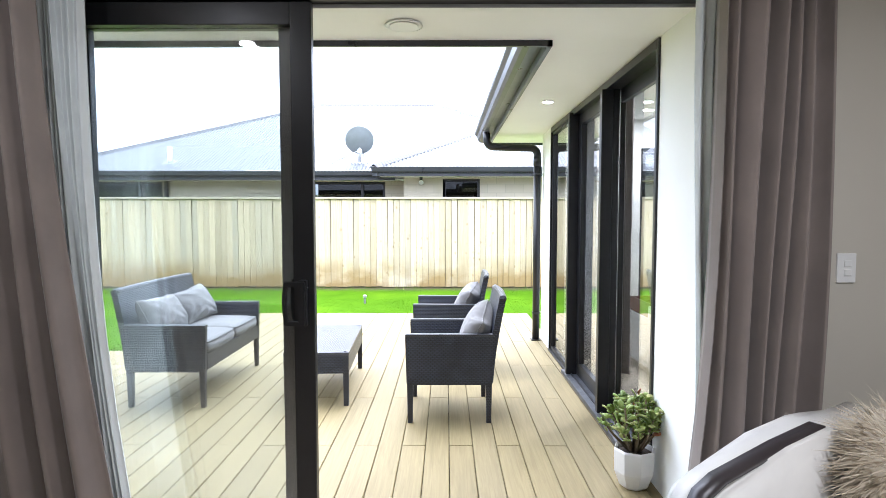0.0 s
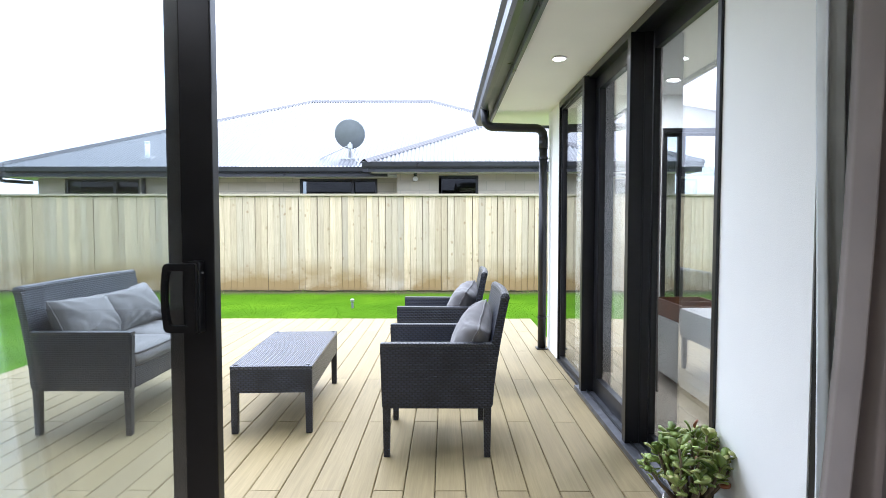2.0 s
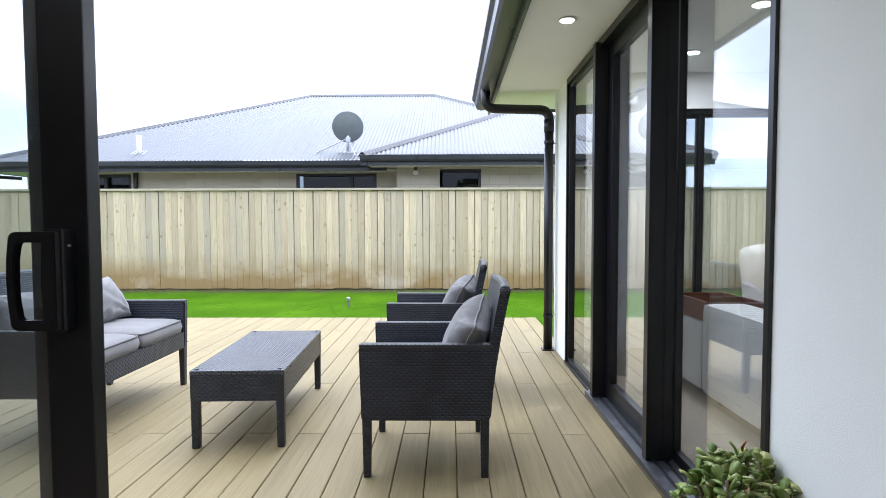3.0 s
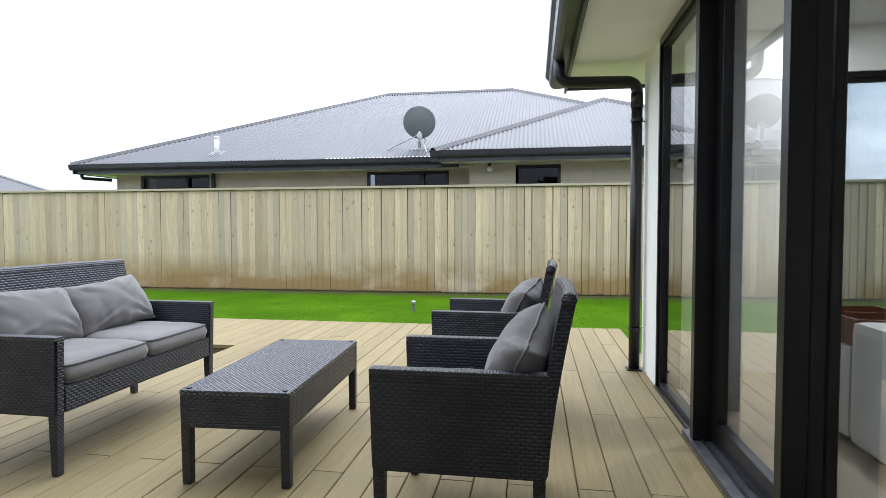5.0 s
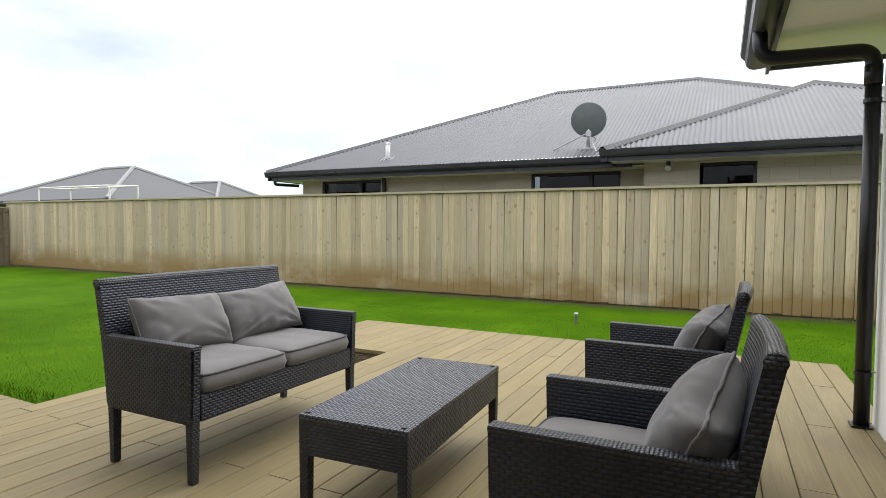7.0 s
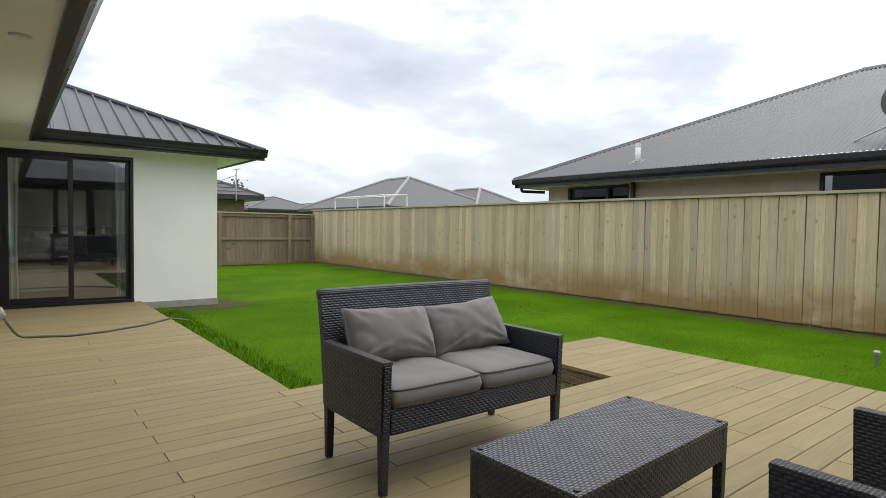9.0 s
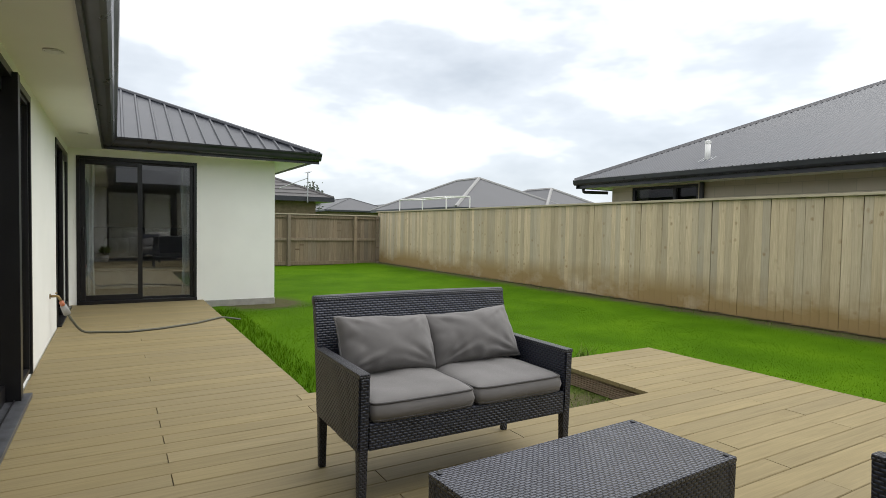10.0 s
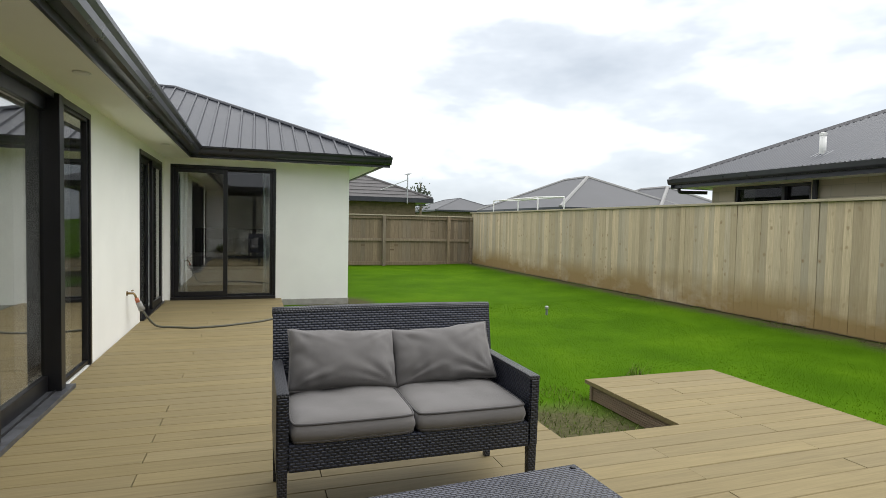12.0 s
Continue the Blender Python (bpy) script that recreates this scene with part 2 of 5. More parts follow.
def block_mat():
    """Cream masonry with faint joints."""
    m, nt, p = mat_base("cream_block", 0.85)
    v = coords(nt, "UV")
    br = nt.nodes.new("ShaderNodeTexBrick")
    br.inputs["Scale"].default_value = 1.0
    br.inputs["Brick Width"].default_value = 0.39
    br.inputs["Row Height"].default_value = 0.19
    br.inputs["Mortar Size"].default_value = 0.006
    br.inputs["Color1"].default_value = (0.46, 0.42, 0.32, 1)
    br.inputs["Color2"].default_value = (0.52, 0.47, 0.37, 1)
    br.inputs["Mortar"].default_value = (0.40, 0.37, 0.29, 1)
    nt.links.new(v, br.inputs["Vector"])
    nt.links.new(br.outputs["Color"], p.inputs["Base Color"])
    relief(nt, p, br.outputs["Fac"], -0.3, 0.004)
    return m


def glow(name, col, power):
    m = bpy.data.materials.new(name)
    m.use_nodes = True
    p = m.node_tree.nodes["Principled BSDF"]
    p.inputs["Base Color"].default_value = (*col, 1)
    p.inputs["Emission Color"].default_value = (*col, 1)
    p.inputs["Emission Strength"].default_value = power
    return m


M_DECK = wood("deck_timber", (0.338, 0.270, 0.130), (0.232, 0.181, 0.081), 1, 0.72, knots=False, vary=0.30, streaks=1.0)
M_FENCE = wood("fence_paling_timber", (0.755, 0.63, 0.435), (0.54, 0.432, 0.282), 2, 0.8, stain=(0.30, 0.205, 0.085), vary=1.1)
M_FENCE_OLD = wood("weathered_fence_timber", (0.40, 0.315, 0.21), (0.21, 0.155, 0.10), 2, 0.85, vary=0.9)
M_CAP = wood("fence_cap_timber", (0.58, 0.52, 0.39), (0.42, 0.36, 0.25), 0, 0.8, knots=False, vary=0.4)
M_FASCIA = wood("grooved_deck_edge", (0.38, 0.28, 0.19), (0.24, 0.165, 0.11), 0, 0.8, knots=False, vary=0.4)
M_JOIST_BACKING = plain("joist_and_backing_dark", (0.07, 0.055, 0.038), 0.9)
M_RENDER = plain("white_render", (0.89, 0.89, 0.85), 0.85, vary=0.03, scale=1.5, bump=0.35, fine=260.0)
M_SOFFIT = plain("white_soffit_paint", (0.86, 0.855, 0.81), 0.7, vary=0.03, scale=1.2)
M_BLACK = plain("black_powdercoat", (0.0065, 0.0065, 0.008), 0.36, vary=0.25, scale=9.0, bump=0.06)
M_SILL = plain("scuffed_grey_aluminium", (0.13, 0.135, 0.15), 0.42, 0.6, vary=0.35, scale=14.0)
M_GUTTER = plain("charcoal_gutter", (0.030, 0.032, 0.040), 0.30, 0.0, vary=0.18, scale=5.0)
M_ROOF = plain("charcoal_roof_steel", (0.050, 0.054, 0.066), 0.38, 0.2, vary=0.15, scale=1.2)
M_ROOF_N = plain("grey_corrugated_steel", (0.080, 0.086, 0.099), 0.50, 0.1, vary=0.12, scale=0.8, bump=0.0)
M_RIDGE = plain("grey_ridge_flashing", (0.055, 0.055, 0.062), 0.6, 0.0, vary=0.1)
M_ROOF_FAR = plain("far_grey_roof", (0.096, 0.098, 0.105), 0.6, 0.0, vary=0.1, scale=0.6)
M_ROOF_TILE = plain("dark_roof_tile", (0.085, 0.08, 0.08), 0.6, vary=0.2)
M_CAPLINE = plain("pale_hip_flashing", (0.28, 0.275, 0.27), 0.5, vary=0.1)
M_BLOCK = block_mat()
M_TAN = plain("tan_brick_far", (0.22, 0.165, 0.11), 0.9, vary=0.2)
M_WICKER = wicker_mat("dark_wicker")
# Braid and tabletop: lighter wicker copies, with sky sheen put into the colour.
M_BRAID_SHEEN = wicker_mat("wicker_braid_sheen", 0.015, 0.0105, (0.042, 0.045, 0.056), (0.068, 0.071, 0.085), 0.30)
M_TOP_SHEEN = wicker_mat("wicker_tabletop_sheen", 0.026, 0.0135, (0.066, 0.071, 0.092), (0.100, 0.107, 0.136), 0.27)
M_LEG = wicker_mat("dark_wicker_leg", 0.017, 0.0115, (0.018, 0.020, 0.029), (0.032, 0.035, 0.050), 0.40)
M_CUSH = cloth("grey_cushion_fabric", (0.165, 0.158, 0.156))
M_PIPING = cloth("dark_cushion_piping", (0.075, 0.072, 0.072))
M_CURTAIN = cloth("taupe_curtain_fabric", (0.205, 0.170, 0.150), weave=700.0)
M_LINING = cloth("pale_curtain_lining", (0.62, 0.60, 0.60), weave=700.0)
M_SHEER = cloth("sheer_curtain", (0.66, 0.70, 0.70), weave=700.0)
M_GLASS = glass_mat("window_glass", (0.95, 0.972, 0.975))
M_GLASS_DARK = glass_mat("tinted_window_glass", (0.42, 0.44, 0.45), 0.06)
M_GLASS_W = glass_mat("reflective_window_glass", (0.88, 0.90, 0.90), 0.19)
M_LAWN = lawn_mat()
M_BLADE = blade_mat("grass_blades", (0.056, 0.128, 0.001), (0.076, 0.166, 0.002))
M_WEED = blade_mat("weed_leaves", (0.07, 0.12, 0.02), (0.20, 0.24, 0.07))
M_LEAF = leaf_mat()
M_STEM = plain("succulent_stem", (0.17, 0.13, 0.08), 0.8, vary=0.3, scale=30.0)
M_POT = plain("white_glazed_pot", (0.78, 0.77, 0.75), 0.35, vary=0.04)
M_SOIL = plain("potting_soil", (0.045, 0.032, 0.022), 0.95, vary=0.4, scale=60.0, bump=0.8)
M_LEATHER = plain("white_leather", (0.70, 0.68, 0.645), 0.42, vary=0.05, bump=0.2, fine=320.0)
M_STRIPE = plain("dark_brown_leather", (0.035, 0.028, 0.030), 0.4, vary=0.2)
M_TRAYWOOD = plain("red_brown_wood", (0.16, 0.055, 0.022), 0.38, vary=0.25, scale=12.0)
M_INWALL = plain("beige_interior_paint", (0.52, 0.49, 0.42), 0.8, vary=0.03, scale=1.0)
M_INFLOOR = plain("pale_interior_floor", (0.46, 0.39, 0.30), 0.4, vary=0.1, scale=2.0)
M_INCEIL = plain("white_ceiling_paint", (0.78, 0.78, 0.76), 0.8, vary=0.02)
M_WHITE = plain("white_plastic", (0.78, 0.78, 0.76), 0.4, vary=0.03)
M_FLUFF = blade_mat("cream_fluff", (0.40, 0.34, 0.25), (0.60, 0.53, 0.42))
M_GALV = plain("galvanised_steel", (0.42, 0.43, 0.44), 0.4, 0.7, vary=0.15)
M_DISH = plain("grey_dish_paint", (0.16, 0.175, 0.185), 0.45, vary=0.1)
M_HOSE = plain("green_grey_hose", (0.10, 0.10, 0.075), 0.5, vary=0.15)
M_ORANGE = plain("orange_plastic", (0.48, 0.16, 0.08), 0.4)
M_GREYPL = plain("grey_plastic", (0.33, 0.33, 0.32), 0.45)
M_BRASS = plain("dull_brass", (0.30, 0.22, 0.10), 0.4, 0.8)
M_LAMP = glow("warm_lamp", (1.0, 0.94, 0.82), 9.0)
M_BULB = glow("frosted_bulb", (1.0, 0.96, 0.9), 1.0)
M_BED = cloth("grey_bedding", (0.10, 0.095, 0.10))
M_BEDW = cloth("white_bedding", (0.62, 0.60, 0.57))
M_CONC = plain("concrete_footing", (0.33, 0.32, 0.29), 0.9, vary=0.2)
M_TREE = blade_mat("tree_leaves", (0.09, 0.10, 0.08), (0.18, 0.20, 0.16))
M_HEDGE = plain("far_hill", (0.10, 0.12, 0.11), 1.0)


# ---- mesh helpers ----
def box(bm, x0, x1, y0, y1, z0, z1, bevel=0.0):
    m = Matrix.LocRotScale(((x0 + x1) / 2, (y0 + y1) / 2, (z0 + z1) / 2), None, (x1 - x0, y1 - y0, z1 - z0))
    made = bmesh.ops.create_cube(bm, size=1.0, matrix=m)
    if bevel:
        edges = {ed for v in made["verts"] for ed in v.link_edges}
        bmesh.ops.bevel(bm, geom=list(edges), offset=bevel, segments=2, affect="EDGES", profile=0.7)
    return bm


def abox(bm, along, a0, a1, p0, p1, z0, z1, bevel=0.0):
    if along == "x":
        return box(bm, a0, a1, p0, p1, z0, z1, bevel)
    return box(bm, p0, p1, a0, a1, z0, z1, bevel)


def uv_box(me):
    """UVs in metres, by each face's main direction."""
    uv = me.uv_layers.new(name="metres")
    for poly in me.polygons:
        n = poly.normal
        ax = max(range(3), key=lambda i: abs(n[i]))
        for li in poly.loop_indices:
            co = me.vertices[me.loops[li].vertex_index].co
            uv.data[li].uv = (co.y, co.z) if ax == 0 else (co.x, co.z) if ax == 1 else (co.y, co.x)


def mesh_of(name, bm, material, smooth=False):
    me = bpy.data.meshes.new(name)
    bmesh.ops.recalc_face_normals(bm, faces=bm.faces)
    bm.to_mesh(me)
    bm.free()
    uv_box(me)
    me.materials.append(material)
    if smooth:
        for poly in me.polygons:
            poly.use_smooth = True
    return me


def part(name, bm, material, parent=None, label="", smooth=False):
    ob = new(name, mesh_of(name, bm, material, smooth))
    if parent is not None:
        ob.parent = parent
    return tagged(ob, label)


def solid(name, bm, material, label="", category="", kind="", group="", smooth=False):
    return tagged(part(name, bm, material, None, "", smooth), label, category, group, kind)


def thing(name, label, category, group="", kind="", at=(0, 0, 0), turn=0.0):
    ob = new(name)
    ob.empty_display_size = 0.1
    ob.matrix_basis = pose(*at, 0, 0, turn)
    return tagged(ob, label, category, group, kind)


def tube(bm, pts, r, sides=10, closed=False):
    pts = [Vector(p) for p in pts]
    rings, n = [], len(pts)
    for i, p in enumerate(pts):
        a = pts[(i - 1) % n] if closed or i else p
        b = pts[(i + 1) % n] if closed or i < n - 1 else p
        d = (b - a).normalized()
        up = Vector((0, 0, 1)) if abs(d.z) < 0.9 else Vector((1, 0, 0))
        s = d.cross(up).normalized()
        u = s.cross(d)
        rr = r[i] if isinstance(r, (list, tuple)) else r
        rings.append([bm.verts.new(p + (s * math.cos(k * math.tau / sides) + u * math.sin(k * math.tau / sides)) * rr) for k in range(sides)])
    for i in range(n if closed else n - 1):
        a, b = rings[i], rings[(i + 1) % n]
        for k in range(sides):
            bm.faces.new((a[k], a[(k + 1) % sides], b[(k + 1) % sides], b[k]))
    if not closed:
        bm.faces.new(rings[0])
        bm.faces.new(rings[-1])
    return bm


def bend(pts, radius=0.05, steps=5):
    """Round the corners of a polyline."""
    pts = [Vector(p) for p in pts]
    out = [pts[0]]
    for a, b, c in zip(pts, pts[1:], pts[2:]):
        p, q = b + (a - b).normalized() * radius, b + (c - b).normalized() * radius
        for i in range(steps + 1):
            t = i / steps
            out.append(p * (1 - t) ** 2 + b * 2 * t * (1 - t) + q * t * t)
    return out + [pts[-1]]


def prism(bm, profile, axis, a0, a1):
    """A closed profile swept along an axis: for x the profile is (y, z), for y it is (x, z), for z it is (x, y)."""
    def place(p, a):
        return (a, p[0], p[1]) if axis == "x" else (p[0], a, p[1]) if axis == "y" else (p[0], p[1], a)
    lo = [bm.verts.new(place(p, a0)) for p in profile]
    hi = [bm.verts.new(place(p, a1)) for p in profile]
    n = len(profile)
    for i in range(n):
        bm.faces.new((lo[i], lo[(i + 1) % n], hi[(i + 1) % n], hi[i]))
    bm.faces.new(lo)
    bm.faces.new(hi)
    return bm


def lathe(bm, profile, sides=24, centre=(0, 0)):
    rings = []
    for r, z in profile:
        rings.append([bm.verts.new((centre[0] + r * math.cos(k * math.tau / sides), centre[1] + r * math.sin(k * math.tau / sides), z)) for k in range(sides)])
    for a, b in zip(rings, rings[1:]):
        for k in range(sides):
            bm.faces.new((a[k], a[(k + 1) % sides], b[(k + 1) % sides], b[k]))
    bm.faces.new(rings[0])
    bm.faces.new(rings[-1])
    return bm


# ---- ground ----
LAWN_LOW = -0.16


def smooth01(v):
    v = max(0.0, min(1.0, v))
    return v * v * (3 - 2 * v)


def ground_z(x, y):
    rise = max(smooth01((y - 8.3) / 2.8), 0.35 * smooth01((-x - 4.5) / 4.5))
    return LAWN_LOW + 0.105 * rise + 0.012 * noise.noise((x * 0.9, y * 0.9, 0.0))


def build_ground():
    fine_x = [i * 0.3 for i in range(-68, 30)]
    fine_y = [i * 0.3 for i in range(-8, 46)]
    xs = [-400, -200, -100, -60, -40, -28] + fine_x + [12, 20, 40, 80, 200, 400]
    ys = [-400, -150, -60, -25, -10] + fine_y + [18, 25, 40, 80, 160, 400]
    verts = [(x, y, ground_z(x, y)) for y in ys for x in xs]
    w = len(xs)
    faces = [(j * w + i, j * w + i + 1, (j + 1) * w + i + 1, (j + 1) * w + i) for j in range(len(ys) - 1) for i in range(w - 1)]
    me = bpy.data.meshes.new("ground")
    me.from_pydata(verts, [], faces)
    me.materials.append(M_LAWN)
    for poly in me.polygons:
        poly.use_smooth = True
    tagged(new("ground", me), "mown green lawn with bare soil along the fence", "lawn", "", "structure")


build_ground()

# ---- plan ----
WALL_S = 2.50      # outer face of the wall with the walked door
WALL_E = 1.545     # outer face of the east wing
WALL_W = -8.90     # outer face of the west wing
WING_N = 6.35      # north end of the east wing
WEST_N = 5.46      # north end of the west wing
THICK = 0.15
INNER_S = 2.22     # inner face of the thick south wall
SOFFIT = 2.30
EAVE_S, EAVE_E, EAVE_W = 2.93, 1.01, -8.46
EAVE_EN, EAVE_WN = 7.0, 5.95
TOP = 2.62
FENCE_Y, FENCE_TOP = 11.3, 1.775
DECK_N, DECK_W, DECK_E, STRIP_N = 7.99, -3.04, 1.55, 4.32
NOTCH = (-1.90, 5.71, 6.61)
FLOOR_IN = 0.03


# ---- house walls ----
def wall_with_openings(name, along, a0, a1, p0, p1, openings, label, material=M_RENDER, z0=-0.16, z1=TOP):
    bm = bmesh.new()
    at = a0
    for o0, o1, s, h in sorted(openings):
        abox(bm, along, at, o0, p0, p1, z0, z1)
        if s > z0:
            abox(bm, along, o0, o1, p0, p1, z0, s)
        abox(bm, along, o0, o1, p0, p1, h, z1)
        at = o1
    abox(bm, along, at, a1, p0, p1, z0, z1)
    return solid(name, bm, material, label, "wall", "structure")


EXIT = (-1.13, 1.60)
UNIT_S = (-4.66, -1.66)
UNIT_W2 = (-8.68, -6.92)
UNIT_E = (2.87, 5.80)
UNIT_WD = (2.60, 4.225)
HEAD = 2.265
wall_with_openings("wall_south", "x", -9.05, 6.0, INNER_S, WALL_S,
                   [(*UNIT_W2, -0.0, 2.19), (*UNIT_S, 0.0, 2.20), (*EXIT, 0.0, 2.30)], "white rendered wall with sliding doors")
wall_with_openings("wall_east", "y", 2.337, WING_N, WALL_E, WALL_E + THICK, [(*UNIT_E, 0.0, HEAD)], "white rendered wall beside the deck")
wall_with_openings("wall_west", "y", WALL_S + 0.001, WEST_N, WALL_W - THICK, WALL_W, [(*UNIT_WD, 0.0, 2.195)], "white rendered wall of the bedroom wing")
UNIT_N = (2.60, 4.60)
wall_with_openings("wall_east_north", "x", WALL_E + THICK, 7.0, WING_N - THICK, WING_N, [(*UNIT_N, 0.3, 2.14)], "white rendered end wall")
wall_with_openings("wall_east_far", "y", -4.0, WING_N - THICK, 6.0, 6.15, [], "white rendered outer wall")
wall_with_openings("wall_west_north", "x", -14.0, WALL_W - THICK, WEST_N - THICK, WEST_N, [], "white rendered end wall")
wall_with_openings("wall_west_far", "y", -4.0, WEST_N - THICK, -14.0, -13.85, [], "white rendered outer wall")
wall_with_openings("wall_back", "x", -14.0, 6.15, -4.15, -4.0, [], "white rendered back wall")
# inside faces
wall_with_openings("inner_wall_living_west", "y", -4.0, INNER_S, -6.1, -6.0, [], "beige painted inner wall", M_INWALL)
wall_with_openings("inner_wall_bedroom", "y", -4.0, INNER_S, -9.05, -8.95, [], "beige painted inner wall", M_INWALL)
bm = bmesh.new()
box(bm, EXIT[1] + 0.02, 5.99, INNER_S - 0.014, INNER_S, FLOOR_IN, 2.45)
solid("inner_wall_lining", bm, M_INWALL, "beige painted wall beside the curtain", "wall", "structure")
bm = bmesh.new()
box(bm, -5.99, UNIT_S[0] - 0.02, INNER_S - 0.014, INNER_S, FLOOR_IN, 2.45)
solid("inner_wall_lining", bm, M_INWALL, "beige painted wall lining", "wall", "structure")
for nm, x0, x1, y0, y1 in (("floor_living", -13.85, 6.0, -4.0, INNER_S), ("floor_wing", WALL_E + THICK, 6.0, WALL_S, WING_N - THICK),
                           ("floor_bedroom", -13.85, WALL_W - THICK, INNER_S, WEST_N - THICK)):
    bm = bmesh.new()
    box(bm, x0, x1, y0, y1, -0.15, FLOOR_IN)
    solid(nm, bm, M_INFLOOR, "pale polished indoor floor", "floor", "structure")
    bm = bmesh.new()
    box(bm, x0, x1, y0, y1, 2.45, 2.50)
    solid(nm.replace("floor", "ceiling"), bm, M_INCEIL, "flat white painted ceiling", "ceiling", "structure")

# footing strip under the west wing
bm = bmesh.new()
box(bm, -9.8, WALL_W + 0.012, STRIP_N + 0.02, WEST_N + 0.012, -0.2, -0.02, 0.01)
solid("footing", bm, M_CONC, "bare concrete footing under the white wall", "footing", "structure")

# soffits
for x0, x1, y0, y1 in ((WALL_W, WALL_E, WALL_S, EAVE_S), (EAVE_E, WALL_E, EAVE_S, EAVE_EN), (WALL_E, 7.0, WING_N, EAVE_EN),
                       (WALL_W, EAVE_W, EAVE_S, EAVE_WN), (-14.0, WALL_W, WEST_N, EAVE_WN)):
    solid("soffit", box(bmesh.new(), x0, x1, y0, y1, SOFFIT, SOFFIT + 0.012), M_SOFFIT, "smooth white painted soffit under the eaves", "soffit", "structure")


# fascia boards and gutters
def gutter_profile(edge, sign, z=SOFFIT):
    """Fascia and box gutter, from the eave edge outwards."""
    f = [(edge, z - 0.03), (edge + sign * 0.022, z - 0.03), (edge + sign * 0.022, z + 0.145), (edge, z + 0.145)]
    g = [(0.024, 0.018), (0.075, 0.012), (0.098, 0.022), (0.112, 0.045), (0.120, 0.085), (0.138, 0.112), (0.142, 0.135), (0.134, 0.135),
         (0.128, 0.115), (0.110, 0.088), (0.102, 0.050), (0.090, 0.030), (0.072, 0.022), (0.034, 0.028), (0.034, 0.120), (0.024, 0.120)]
    return f, [(edge + sign * (0.024 + (a - 0.024) * 1.4), z + b) for a, b in g]


def gutter_run(along, edge, sign, a0, a1, label):
    t = thing("gutter", label, "gutter", "gutters under the eaves", "structure")
    f, g = gutter_profile(edge, sign)
    part("fascia", prism(bmesh.new(), f, along, a0, a1), M_GUTTER, t)
    part("trough", prism(bmesh.new(), g, along, a0, a1), M_GUTTER, t, "", False)
    return t


gutter_run("x", EAVE_S, 1, EAVE_W - 0.0, EAVE_E + 0.0, "charcoal steel gutter above the long deck")
gutter_run("y", EAVE_E, -1, EAVE_S, EAVE_EN + 0.12, "charcoal steel gutter along the east wing")
gutter_run("y", EAVE_W, 1, EAVE_S, EAVE_WN + 0.14, "charcoal steel gutter along the bedroom wing")
gutter_run("x", EAVE_EN, 1, EAVE_E - 0.0, 7.0, "charcoal steel gutter on the wing's end")
gutter_run("x", EAVE_WN, 1, -14.0, EAVE_W + 0.0, "charcoal steel gutter on the bedroom wing's end")


# roofs
def roof_sheet(name, polys, material, label, thick=0.04):
    bm = bmesh.new()
    for poly in polys:
        vs = [bm.verts.new(p) for p in poly]
        lo = [bm.verts.new((p[0], p[1], p[2] - thick)) for p in poly]
        bm.faces.new(vs)
        bm.faces.new(lo[::-1])
        n = len(vs)
        for i in range(n):
            bm.faces.new((vs[i], vs[(i + 1) % n], lo[(i + 1) % n], lo[i]))
    return solid(name, bm, material, label, "roof", "structure")


RZ, PITCH = 2.45, 0.445
roof_sheet("roof_main", [[(-8.36, EAVE_S + 0.03, RZ), (EAVE_E, EAVE_S + 0.03, RZ), (3.2, -1.0, RZ + 4.03 * PITCH), (-10.4, -1.0, RZ + 4.03 * PITCH)],
                         [(-10.4, -1.0, RZ + 4.03 * PITCH), (3.2, -1.0, RZ + 4.03 * PITCH), (6.5, -4.9, RZ), (-14, -4.9, RZ)]], M_ROOF, "charcoal ribbed steel main roof")
roof_sheet("roof_east", [[(EAVE_E - 0.03, 3.05, RZ), (EAVE_E - 0.03, EAVE_EN, RZ), (4.0, 4.0, RZ + 3.0 * PITCH), (4.0, -1.0, RZ + 3.0 * PITCH), (3.2, -1.0, RZ + 3.0 * PITCH)],
                         [(EAVE_E - 0.03, EAVE_EN, RZ), (7.0, EAVE_EN, RZ), (4.0, 4.0, RZ + 3.0 * PITCH)],
                         [(7.0, EAVE_EN, RZ), (7.0, -4.9, RZ), (4.0, -1.0, RZ + 3.0 * PITCH), (4.0, 4.0, RZ + 3.0 * PITCH)]], M_ROOF, "charcoal ribbed steel wing roof")

WR0 = (EAVE_W + 0.06, EAVE_WN + 0.06, 2.425)
WRUN = 3.74
wr_apex = (WR0[0] - WRUN, WR0[1] - WRUN, WR0[2] + WRUN * PITCH)
west_roof = roof_sheet("roof_west", [[(WR0[0], -1.0, WR0[2]), WR0, wr_apex, (wr_apex[0], -1.0, wr_apex[2])],
                                     [WR0, (WR0[0] - 2 * WRUN, WR0[1], WR0[2]), wr_apex],
                                     [(WR0[0] - 2 * WRUN, WR0[1], WR0[2]), (WR0[0] - 2 * WRUN, -1.0, WR0[2]), (wr_apex[0], -1.0, wr_apex[2]), wr_apex]],
                       M_ROOF, "charcoal steel hip roof with raised ribs")
yy = WR0[1] - 0.12
